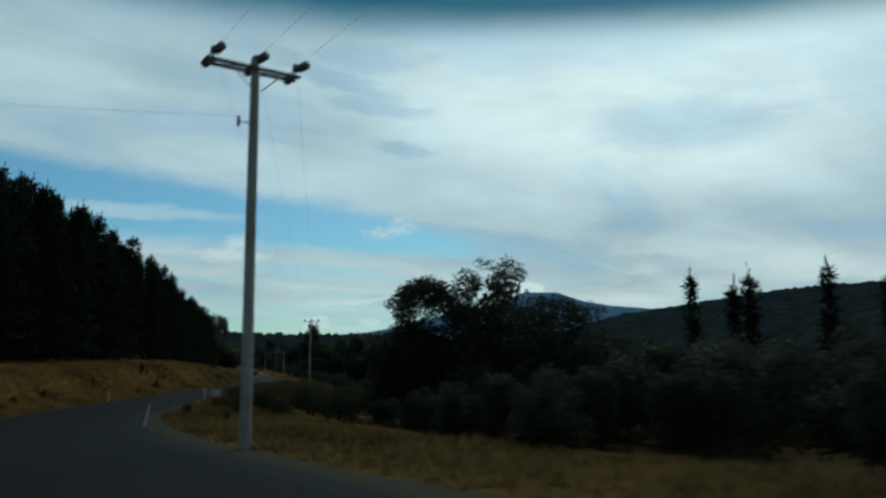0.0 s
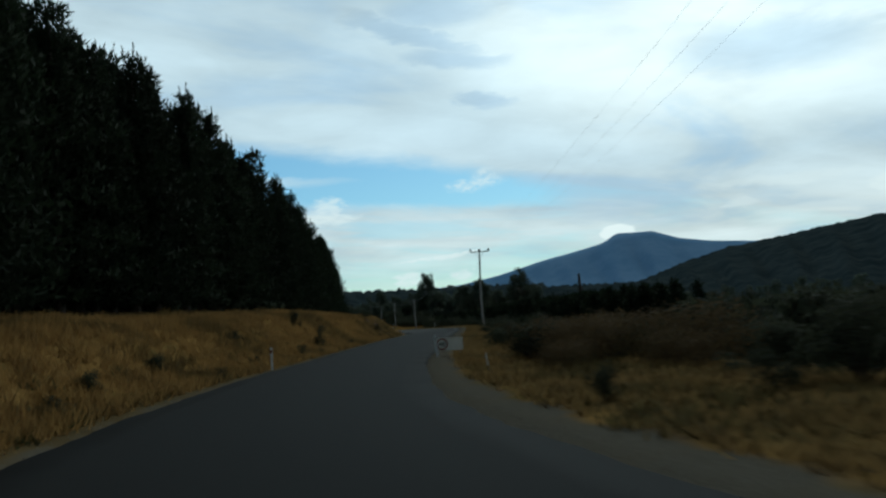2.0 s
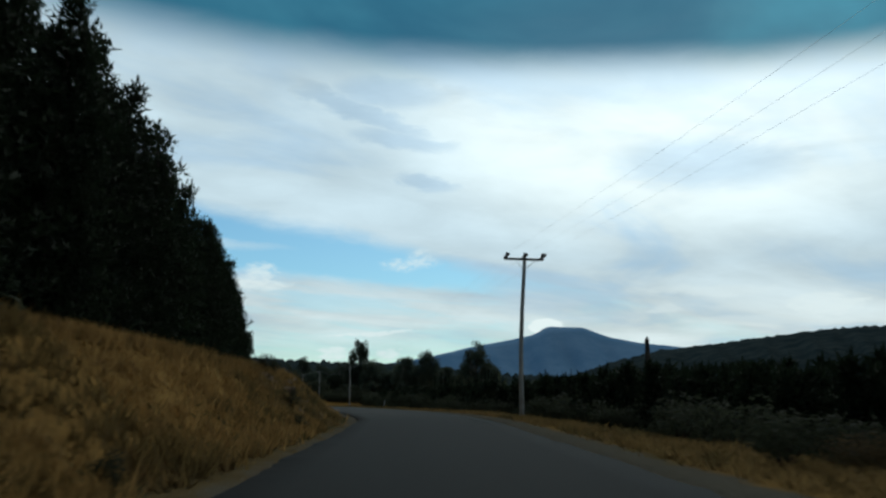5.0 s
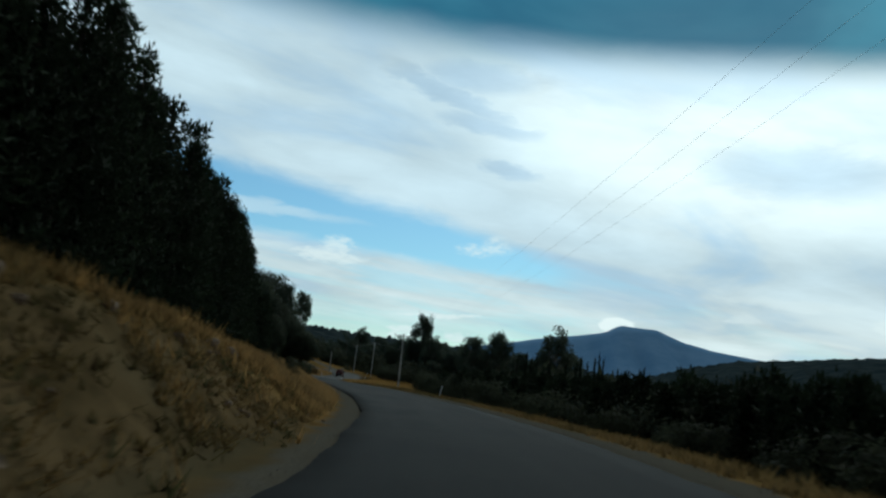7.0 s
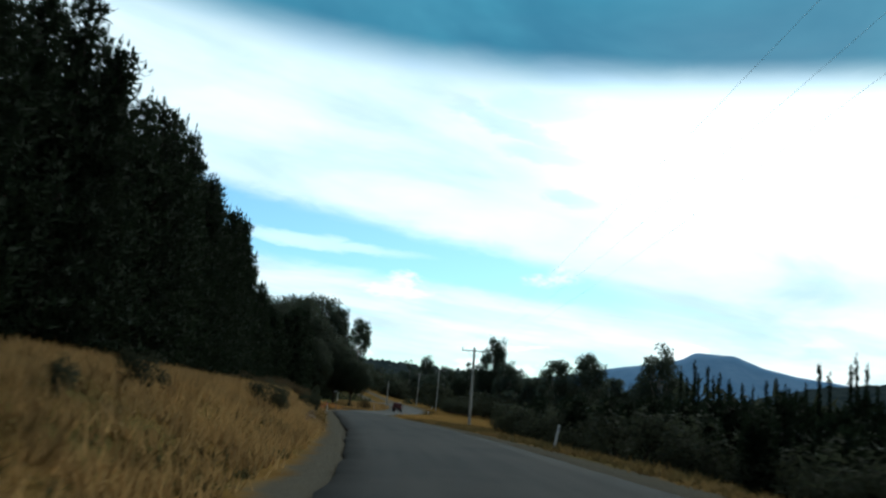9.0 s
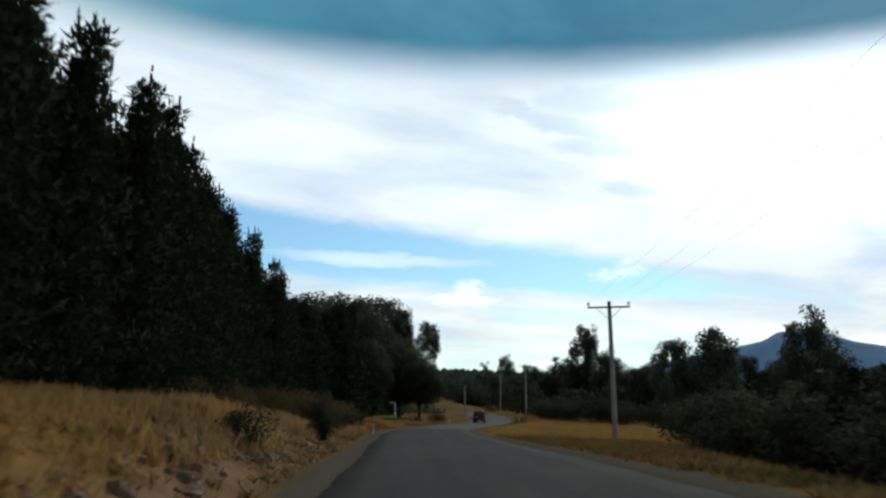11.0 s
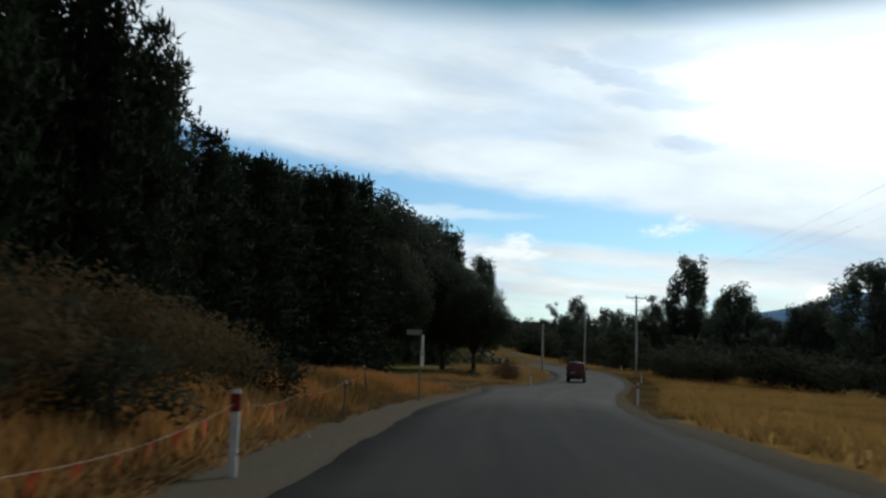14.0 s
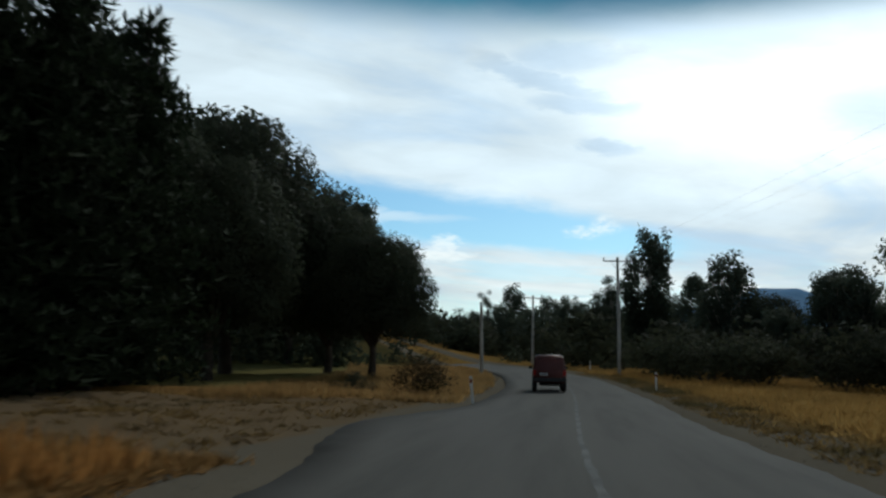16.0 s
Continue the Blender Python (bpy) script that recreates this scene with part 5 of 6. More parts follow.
def utility_pole(x, y, height, turn, style, lean=(0.0, 0.0), label="tall weathered grey timber power pole with a crossarm", bow=0.0):
    ob = thing("utility_pole", label, "power pole", "power poles along the road")
    rng = np.random.RandomState(int(abs(x * 7 + y)) + 1)
    pts, rad = [], []
    for i in range(9):
        t = i / 8
        pts.append((0.05 * math.sin(t * 2.6 + x) - bow * math.sin(math.pi * min(1.0, t * 1.05)), 0.04 * math.sin(t * 3.1 + y), -0.4 + (height + 0.4) * t))
        rad.append(0.165 - 0.05 * t + rng.randn() * 0.003)
    v = [(px + math.cos(6.28319 * k / 14) * r, py + math.sin(6.28319 * k / 14) * r, pz) for (px, py, pz), r in zip(pts, rad) for k in range(14)]
    f = [(i * 14 + k, i * 14 + (k + 1) % 14, i * 14 + 14 + (k + 1) % 14, i * 14 + 14 + k) for i in range(8) for k in range(14)]
    f = f + [tuple(range(len(v) - 14, len(v)))]
    part_arrays("pole", v, f, M_POLE, ob, True)
    top = height - 0.35
    ends = []
    if style != "bare":
        half = 1.25
        for side in ((-0.17, 0.17) if style == "strain" else (-0.17,)):
            bm = bm_box(bmesh.new(), (2 * half, 0.08, 0.10), (0, side, top), bevel=0.012)
            part("crossarm", bm, M_ARM, ob, "dark timber crossarm")
        for s in (-1, 1):
            bm = bm_tube(bmesh.new(), (s * 0.12, -0.17, top - 0.62), (s * 0.72, -0.17, top - 0.05), 0.018, 0.018, 6)
            part("brace", bm, M_GALV, ob)
        for k, px in enumerate((-half + 0.08, 0.0, half - 0.08)):
            if style == "strain":
                for s in (-1, 1):
                    insulator(ob, (px, s * 0.2, top + 0.16 + 0.06 * (s < 0)), (0.05 * k, s, -0.05), 5, 0.12, 0.5)
                bm = bm_tube(bmesh.new(), (px, 0, top), (px, 0, top + 0.42), 0.03, 0.03, 8)
                bm_tube(bm, (px, 0, top + 0.22), (px, 0, top + 0.42), 0.09, 0.06, 10)
                part("post_insulator", bm, M_PORCELAIN, ob, "dark post insulator")
            else:
                bm = bm_tube(bmesh.new(), (px, -0.1, top), (px, -0.1, top + 0.32), 0.02, 0.02, 8)
                bm_tube(bm, (px, -0.1, top + 0.16), (px, -0.1, top + 0.30), 0.075, 0.05, 10)
                part("pin_insulator", bm, M_PORCELAIN, ob, "dark pin insulator")
            ends.append((px, -0.1, top + 0.3))
    z = float(land(x, y))
    ob.matrix_world = pose(x, y, z, lean[0], lean[1], turn)
    bpy.context.view_layer.update()
    return ob, [ob.matrix_world @ Vector(e) for e in ends]


def wire(a, b, sag, label="thin overhead power wire between poles", r=0.0032):
    pts = []
    for i in range(17):
        t = i / 16
        p = Vector(a).lerp(Vector(b), t)
        p.z -= sag * 4 * t * (1 - t)
        pts.append(tuple(p))
    v, f = tube_path(pts, [r] * len(pts), 5)
    ob = part_arrays("power_wire", v, f, M_WIRE, None, True)
    return tagged(ob, label, "wire", "overhead wires")


P1, E1 = utility_pole(13.12, -40.5, 10.4, 28, "strain", (0, 0.5), label="weathered timber power pole with paired crossarms at the bend", bow=0.06)
bm = bm_tube(bmesh.new(), (-0.14, 0, 8.55), (-0.42, 0, 8.55), 0.02, 0.02, 6)
bm_tube(bm, (-0.42, 0, 8.42), (-0.42, 0, 8.70), 0.05, 0.04, 8)
part("side_bracket", bm, M_PORCELAIN, P1, "small side bracket with an insulator")
E2 = utility_pole(10.44, 78.6, 10.6, -3, "strain", (0.4, 0.6), label="weathered timber power pole with paired crossarms on the straight", bow=0.13)[1]
E3 = utility_pole(-1.16, 183.2, 8.0, 8, "pin", (0, -1.8), label="leaning pale timber power pole beside dry grass")[1]
E4 = utility_pole(-11.8, 288.5, 9.9, 6, "pin")[1]
utility_pole(-23.0, 286.0, 5.9, 0, "bare", label="short bare timber pole beside the road")
E6 = utility_pole(-19.3, 321.0, 8.6, 20, "pin")[1]
E7 = utility_pole(-70.0, 420.0, 9.0, 50, "pin")[1]
E0 = utility_pole(58.0, -140.0, 10.0, 35, "pin")[1]
for a, b, s in ((E0, E1, 1.4), (E1, E2, 1.5), (E2, E3, 1.5), (E3, E4, 1.3), (E4, E6, 0.4), (E6, E7, 1.5)):
    for p, q in zip(a, b):
        wire(p, q, s)
wire(P1.matrix_world @ Vector((-0.42, 0, 8.68)), (-42, -46, 11), 0.5, "thin service wire crossing the road")


# ---- guide posts ----
def guide_post(x, y, lean=(0.0, 0.0), red=True, wrapped=False, dz=0.0, turn=0.0):
    label = "white roadside guide post wrapped with red tape" if wrapped else "white plastic roadside guide post with a reflector"
    ob = thing("guide_post", label, "guide post", "guide posts along the road edge")
    bm = bmesh.new()
    bm_box(bm, (0.105, 0.012, 1.16), (0, 0, 0.44), bevel=0.004)
    bm_box(bm, (0.012, 0.035, 1.16), (-0.047, 0.014, 0.44), bevel=0.004)
    bm_box(bm, (0.012, 0.035, 1.16), (0.047, 0.014, 0.44), bevel=0.004)
    part("body", bm, M_WHITE, ob)
    bm = bm_box(bmesh.new(), (0.07, 0.006, 0.16), (0, -0.010, 0.84), bevel=0.002)
    part("reflector", bm, M_RED_REFLECTOR if red else M_GALV, ob, "red reflector" if red else "grey reflector")
    if wrapped:
        bm = bm_box(bmesh.new(), (0.128, 0.065, 0.21), (0, 0.008, 0.86), bevel=0.012)
        part("tape", bm, M_SIGN_RED, ob, "red tape wrapped round the post")
    ob.matrix_world = pose(x, y, float(land(x, y)) + dz, lean[0], lean[1], turn)
    return ob


guide_post(7.34, -26.2, (0, 12.0), False, dz=-0.1)
guide_post(-3.7, 9.05, (0, 0.5), True)
guide_post(3.93, 10.05, (0, -4.0), False)
guide_post(3.70, 137.4, (0, 9.0), False)
guide_post(-18.45, 196.3, (0, -1.0), True, True)
guide_post(-13.2, 221.9, (0, 0.5), True)
guide_post(-11.75, 267.0, (0, 0), True)
guide_post(-20.6, 250.5, (0, -6), True)
guide_post(4.5, 275.0, (0, 0), False)
guide_post(-13.5, 60.0 + 240, (0, 2), False)


# ---- signs ----
def words(text, size, mat, parent, name, depth=0.002, bold=0.008):
    cu = bpy.data.curves.new(name, "FONT")
    cu.body, cu.size, cu.align_x, cu.align_y, cu.extrude, cu.offset = text, size, "CENTER", "CENTER", depth, bold
    tmp = bpy.data.objects.new("tmp", cu)
    me = bpy.data.meshes.new_from_object(tmp)
    bpy.data.objects.remove(tmp)
    me.materials.clear()
    me.materials.append(mat)
    ob = new(name, me)
    ob.parent = parent
    return ob


def speed_sign():
    ob = thing("speed_sign", "low cream roadwork speed board reading 40 on grass", "road sign")
    bm = bm_box(bmesh.new(), (1.30, 0.025, 0.60), (0, 0, 0.56), bevel=0.01)
    part("board", bm, M_SIGN_WHITE, ob)
    bm = bmesh.new()
    n, r0, r1 = 40, 0.205, 0.285
    ring = [[bm.verts.new((-0.345 + math.cos(6.2832 * i / n) * r, y, 0.56 + math.sin(6.2832 * i / n) * r)) for i in range(n)] for r, y in ((r0, -0.016), (r1, -0.016))]
    for i in range(n):
        bm.faces.new((ring[0][i], ring[0][(i + 1) % n], ring[1][(i + 1) % n], ring[1][i]))
    bmesh.ops.solidify(bm, geom=bm.faces[:], thickness=0.003)
    part("ring", bm, M_SIGN_RED, ob, "red speed ring")
    w = words("40", 0.34, M_BLACK, ob, "number")
    w.matrix_basis = pose(-0.345, -0.018, 0.555, 90, 0, 0)
    for s in (-0.5, 0.5):
        bm = bm_box(bmesh.new(), (0.05, 0.05, 0.80), (s, 0.045, 0.28), bevel=0.006)
        part("leg", bm, M_SIGN_LEG, ob, "timber leg")
    ob.matrix_world = pose(4.52, 10.55, float(land(4.52, 10.55)) - 0.02, 0, 0.8, -1)
    return ob


speed_sign()


def street_sign(x, y, z):
    ob = thing("street_sign", "dark post with narrow white plates and grey name board", "street sign")
    bm = bm_tube(bmesh.new(), (0, 0, -0.3), (0, 0, 2.55), 0.036, 0.036, 10)
    part("post", bm, M_ARM, ob, "dark weathered post")
    for z0, z1, w in ((1.20, 1.84, 0.15), (1.86, 2.42, 0.10)):
        bm = bm_box(bmesh.new(), (w, 0.012, z1 - z0), (0.06, -0.045, (z0 + z1) / 2), bevel=0.004)
        part("plate", bm, M_SIGN_WHITE, ob, "narrow white plate")
    for k, w in enumerate((0.10, 0.07, 0.09)):
        bm = bm_box(bmesh.new(), (w, 0.004, 0.035), (0.06, -0.053, 1.76 - 0.055 * k))
        part("lettering_bar", bm, M_BLACK, ob)
    bm = bm_box(bmesh.new(), (0.60, 0.02, 0.20), (-0.24, 0.16, 2.52), Matrix.Rotation(radians(-34), 3, "Z"), 0.008)
    part("name_board", bm, M_GALV, ob, "grey name board")
    ob.matrix_world = pose(x, y, z, 0, 0, 35)
    return ob


street_sign(-21.5, 217.6, float(land(-21.5, 217.6)) + 0.1)


def stake(x, y, h, lean, label="rough timber marker stake leaning in the grass"):
    ob = thing("stake", label, "stake", "marker stakes")
    bm = bm_box(bmesh.new(), (0.036, 0.036, h + 0.25), (0, 0, h / 2 - 0.12), bevel=0.006)
    part("shaft", bm, M_STAKE, ob)
    bm = bm_box(bmesh.new(), (0.041, 0.041, 0.10), (0, 0, h - 0.05), bevel=0.006)
    part("tip", bm, M_WHITE, ob, "white painted tip")
    ob.matrix_world = pose(x, y, float(land(x, y)), lean[0], lean[1], 10)
    return ob


stake(-17.6, 189.4, 0.98, (0, -18))
stake(-22.4, 213.9, 1.15, (0, -8))
stake(-20.5, 206.0, 0.95, (0, 3))


def marker_peg(x, y, h, lean):
    """A thin white survey peg with a chamfered head, driven into the verge."""
    ob = thing("marker_peg", "thin white survey peg leaning in verge grass", "peg")
    bm = bm_box(bmesh.new(), (0.038, 0.022, h + 0.2), (0, 0, h / 2 - 0.1), bevel=0.005)
    part("shaft", bm, M_WHITE, ob)
    bm = bm_box(bmesh.new(), (0.026, 0.014, 0.03), (0, 0, h + 0.012), bevel=0.005)
    part("head", bm, M_SIGN_LEG, ob, "bruised timber head")
    ob.matrix_world = pose(x, y, float(land(x, y)), lean[0], lean[1], 0)
    return ob


marker_peg(5.54, -1.88, 0.56 - float(land(5.54, -1.88)), (0, -5))


def bunting(points, n, label="string of orange plastic safety flags"):
    ob = thing("flag_bunting", label, "safety bunting", "safety bunting")
    pts = []
    for a, b in zip(points[:-1], points[1:]):
        for i in range(10):
            t = i / 10
            p = Vector(a).lerp(Vector(b), t)
            p.z -= 0.10 * 4 * t * (1 - t)
            pts.append(p)
    pts.append(Vector(points[-1]))
    o = pts[0].copy()
    v, f = tube_path([tuple(p - o) for p in pts], [0.0035] * len(pts), 5)
    part_arrays("cord", v, f, M_CORD, ob, True)
    flag = None
    for k in range(n):
        u = (k + 0.5) / n * (len(pts) - 1)
        p = pts[int(u)].lerp(pts[min(int(u) + 1, len(pts) - 1)], u - int(u)) - o
        along = (pts[min(int(u) + 1, len(pts) - 1)] - pts[int(u)]).normalized()
        if flag is None:
            bm = bmesh.new()
            q = [bm.verts.new(c) for c in ((-0.055, 0, 0), (0.055, 0, 0), (0.038, 0.022, -0.10), (0.0, 0.036, -0.21), (-0.03, 0.022, -0.10))]
            bm.faces.new(q)
            bmesh.ops.solidify(bm, geom=bm.faces[:], thickness=0.002)
            flag = part("flag", bm, M_ORANGE, ob)
            me = flag.data
        else:
            flag = new("flag", me)
            flag.parent = ob
        ang = math.degrees(math.atan2(along.y, along.x))
        flag.matrix_basis = pose(p.x, p.y, p.z, 14 * math.sin(k * 2.1), 0, ang + 25 * math.sin(k * 1.7))
    ob.location = o
    return ob


def up(x, y, h):
    return Vector((x, y, float(land(x, y)) + h))


bunting([up(-17.86, 189.4, 0.90), up(-18.15, 192.6, 0.50), up(-18.45, 196.3, 0.86)], 13)
bunting([up(-18.45, 196.3, 0.86), up(-20.0, 201.8, 0.72), up(-20.5, 206.0, 0.88), up(-22.4, 213.9, 1.05)], 15)
bunting([up(-22.4, 213.9, 1.05), up(-21.9, 218.0, 0.78), up(-20.7, 219.6, 0.7)], 7)


# ---- the car ahead ----
def loft(bm, rings):
    vs = [[bm.verts.new(p) for p in ring] for ring in rings]
    n = len(rings[0])
    for a, b in zip(vs[:-1], vs[1:]):
        for i in range(n):
            bm.faces.new((a[i], a[(i + 1) % n], b[(i + 1) % n], b[i]))
    bm.faces.new(vs[0][::-1])
    bm.faces.new(vs[-1])
    return bm


def wagon(x, y, turn):
    ob = thing("station_wagon", "dark red boxy four-wheel-drive wagon on the road", "car")

    def section(y0, w, zb, zw, zr, wr):
        return [(-w * 0.94, y0, zb), (-w, y0, zb + 0.14), (-w, y0, zw * 0.8 + zb * 0.2), (-w * 0.97, y0, zw), (-wr, y0, zr - 0.10), (-wr * 0.88, y0, zr), (0, y0, zr + 0.025),
                (wr * 0.88, y0, zr), (wr, y0, zr - 0.10), (w * 0.97, y0, zw), (w, y0, zw * 0.8 + zb * 0.2), (w, y0, zb + 0.14), (w * 0.94, y0, zb)]

    bm = bmesh.new()
    loft(bm, [section(-2.06, 0.78, 0.52, 1.06, 1.12, 0.74), section(-2.00, 0.83, 0.46, 1.10, 1.42, 0.73), section(-1.90, 0.84, 0.44, 1.10, 1.76, 0.70), section(-1.2, 0.85, 0.42, 1.10, 1.83, 0.70),
              section(0.0, 0.85, 0.42, 1.09, 1.82, 0.70), section(0.55, 0.85, 0.42, 1.08, 1.70, 0.68), section(1.0, 0.84, 0.42, 1.06, 1.14, 0.74), section(1.9, 0.82, 0.44, 0.96, 1.00, 0.74), section(2.08, 0.74, 0.54, 0.84, 0.88, 0.66)])
    bmesh.ops.recalc_face_normals(bm, faces=bm.faces[:])
    bmesh.ops.bevel(bm, geom=[e for e in bm.edges if e.calc_face_angle(0) > 0.6], offset=0.025, segments=2, affect="EDGES")
    part("body", bm, M_CAR, ob, "dark red painted body", True)
    bm = bmesh.new()
    vs = [bm.verts.new(c) for c in ((-0.62, -2.028, 1.16), (0.62, -2.028, 1.16), (0.58, -1.935, 1.66), (-0.58, -1.935, 1.66))]
    bm.faces.new(vs)
    bmesh.ops.solidify(bm, geom=bm.faces[:], thickness=0.012)
    part("rear_window", bm, M_CAR_GLASS, ob, "dark rear window")
    for s in (-1, 1):
        for y0, y1 in ((-1.70, -0.80), (-0.70, 0.0), (0.1, 0.66)):
            bm = bmesh.new()
            vs = [bm.verts.new(c) for c in ((s * 0.838, y0, 1.15), (s * 0.838, y1, 1.15), (s * 0.728, y1 - 0.10, 1.66), (s * 0.728, y0 + 0.05, 1.66))]
            bm.faces.new(vs)
            bmesh.ops.solidify(bm, geom=bm.faces[:], thickness=0.02)
            part("side_window", bm, M_CAR_GLASS, ob, "dark side window")
        bm = bm_box(bmesh.new(), (0.15, 0.06, 0.28), (s * 0.735, -2.035, 0.94), bevel=0.015)
        part("tail_light", bm, M_TAIL, ob, "red tail light")
        bm = bm_box(bmesh.new(), (0.17, 0.10, 0.15), (s * 0.94, 0.66, 1.18), bevel=0.02)
        part("wing_mirror", bm, M_BUMPER, ob)
        bm = bm_tube(bmesh.new(), (s * 0.58, -1.6, 1.885), (s * 0.58, 0.2, 1.885), 0.018, 0.018, 6)
        for y0 in (-1.6, -0.7, 0.2):
            bm_tube(bm, (s * 0.58, y0, 1.80), (s * 0.58, y0, 1.885), 0.016, 0.016, 6)
        part("roof_rail", bm, M_BUMPER, ob)
        for y0 in (-1.30, 1.32):
            bm = bm_tube(bmesh.new(), (s * 0.62, y0, 0.36), (s * 0.85, y0, 0.36), 0.36, 0.36, 24)
            bmesh.ops.bevel(bm, geom=[e for e in bm.edges if e.calc_face_angle(0) > 1.0], offset=0.04, segments=2, affect="EDGES")
            wheel = part("wheel", bm, M_TYRE, ob, "black tyre", True)
            bm = bm_tube(bmesh.new(), (s * 0.82, y0, 0.36), (s * 0.865, y0, 0.36), 0.21, 0.19, 16)
            part("rim", bm, M_GALV, wheel, "grey steel rim")
        bm = bm_box(bmesh.new(), (0.22, 0.02, 0.26), (s * 0.72, -1.72, 0.36), bevel=0.006)
        part("mud_flap", bm, M_TYRE, ob)
    bm = bm_box(bmesh.new(), (1.66, 0.18, 0.20), (0, -2.08, 0.60), bevel=0.04)
    part("bumper", bm, M_BUMPER, ob, "dark plastic bumper")
    bm = bm_box(bmesh.new(), (0.38, 0.012, 0.12), (-0.28, -2.085, 0.86), bevel=0.004)
    plate = part("number_plate", bm, M_PLATE, ob, "pale number plate")
    bm = bm_box(bmesh.new(), (0.28, 0.004, 0.05), (-0.28, -2.094, 0.86))
    part("lettering_bar", bm, M_BLACK, plate)
    bm = bm_tube(bmesh.new(), (-0.5, -1.30, 0.36), (0.5, -1.30, 0.36), 0.07, 0.07, 8)
    part("rear_axle", bm, M_BUMPER, ob)
    ob.matrix_world = pose(x, y, float(zc(y)) + 0.05, 0, 0, turn)
    return ob


wagon(-17.75, 263.3, 1)


# ---- stones in the cutting, bank shrubs ----
def stone(x, y, s, seed, dz=0.0):
    rng = np.random.RandomState(seed)
    bm = bmesh.new()
    bmesh.ops.create_icosphere(bm, subdivisions=2, radius=1.0)
    k = rng.randn(6)
    for v in bm.verts:
        c = v.co.copy()
        v.co *= 1 + 0.18 * math.sin(c.x * 3 + k[0]) + 0.16 * math.sin(c.y * 4 + k[1]) + 0.14 * math.sin(c.z * 5 + k[2]) + 0.05 * rng.randn()
    ob = part("rock", bm, M_ROCK, None, "", False)
    tagged(ob, "rough pale rock bedded in the road cutting", "rock", "rocks in the cutting")
    ob.matrix_world = pose(x, y, float(land(x, y)) + dz, rng.rand() * 40, rng.rand() * 40, rng.rand() * 360) @ Matrix.Diagonal((s * 1.2, s * 0.9, s * 0.7, 1))
    return ob


for k in range(86):
    y = (142 + 34 * RNG.rand()) if k < 70 else (62 + 26 * RNG.rand())
    d = -4.9 - 2.2 * RNG.rand()
    stone(float(xc(y)) + d, y, 0.06 + 0.20 * RNG.rand() ** 2.5, 500 + k, 0.0)
for k in range(22):
    y = 150 + 13 * RNG.rand()
    d = -6.0 - 1.5 * RNG.rand()
    stone(float(xc(y)) + d, y, 0.10 + 0.13 * RNG.rand(), 640 + k, 0.0)
# a low broken ledge of rock under the grass
for k in range(54):
    tier = k % 3
    y = 146.5 + 24.0 * (k // 3) / 18 + 0.9 * RNG.randn()
    d = -5.35 - 0.42 * tier - 0.15 * RNG.rand()
    stone(float(xc(y)) + d, y, 0.10 + 0.15 * RNG.rand(), 700 + k, -0.05 + 0.04 * tier)
for k in range(18):
    y = 62 + 27 * RNG.rand()
    d = -6.5 - 1.6 * RNG.rand()
    stone(float(xc(y)) + d, y, 0.10 + 0.20 * RNG.rand() ** 2, 560 + k, 0.0)
for k in range(26):
    y = -40 + 270 * RNG.rand()
    d = (-4.3 - 0.5 * RNG.rand()) if k % 2 else (4.4 + 0.6 * RNG.rand())
    stone(float(xc(y)) + d, y, 0.03 + 0.05 * RNG.rand(), 600 + k, 0.0)

BANK = [shrub("bank_shrub", "dark scrubby shrub in dry grass", 200 + k, 1.2, 0.7, M_SCRUB, 11, 1000, 0.075, "shrubs on the bank") for k in range(3)]
USED_K = {k: False for k in range(3)}


def bank_shrub(x, y, h, w):
    k = int(RNG.randint(3))
    return set_tree(BANK, USED_K, k, sized(x, y, RNG.rand() * 360, h / 1.2 * w, h / 1.2, float(land(x, y)) - 0.05))


# left bank of the first straight
for spot in ((-6.86, 33.5, 1.5, 0.5), (-4.6, 30.7, 1.85, 0.42), (-2.2, 60, 0.6, 1.0), (-4.5, 22.1, 0.8, 1.0), (-4.2, 70.0, 0.9, 0.9), (-4.4, 67.4, 1.0, 1.0), (-5.2, 12.0, 0.6, 1.2), (-6.2, 1.0, 0.7, 1.2),
             (-7.2, 16.0, 0.7, 1.2), (-5.6, -6.0, 0.6, 1.4), (-3.3, 39.7, 0.6, 0.9), (-3.0, 64.7, 0.9, 0.9), (-3.9, 26.0, 0.5, 1.4), (-4.1, 23.2, 0.45, 1.6), (-4.4, 21.0, 0.5, 1.6), (-4.6, -10.1, 0.55, 1.6),
             (-4.5, 3.4, 0.6, 1.0), (-6.8, 35.4, 0.6, 0.8), (-5.5, 38.0, 0.8, 0.8)):
    bank_shrub(*spot)
# cutting and its crest
for spot in ((-5.1, 108.2, 0.95, 1.1), (-5.6, 109.4, 1.1, 1.1), (-6.0, 113.6, 0.75, 0.7), (-6.0, 106.0, 1.0, 0.9), (-7.7, 133.4, 1.3, 0.9), (-6.8, 118.5, 1.0, 1.0), (-8.3, 120.8, 1.0, 0.8), (-8.0, 131.9, 1.2, 1.2),
             (-11.8, 155.6, 1.2, 1.1), (-14.4, 170.6, 2.2, 0.55), (-14.3, 170.3, 1.2, 0.8), (-14.6, 170.8, 1.6, 0.75)):
    bank_shrub(*spot)
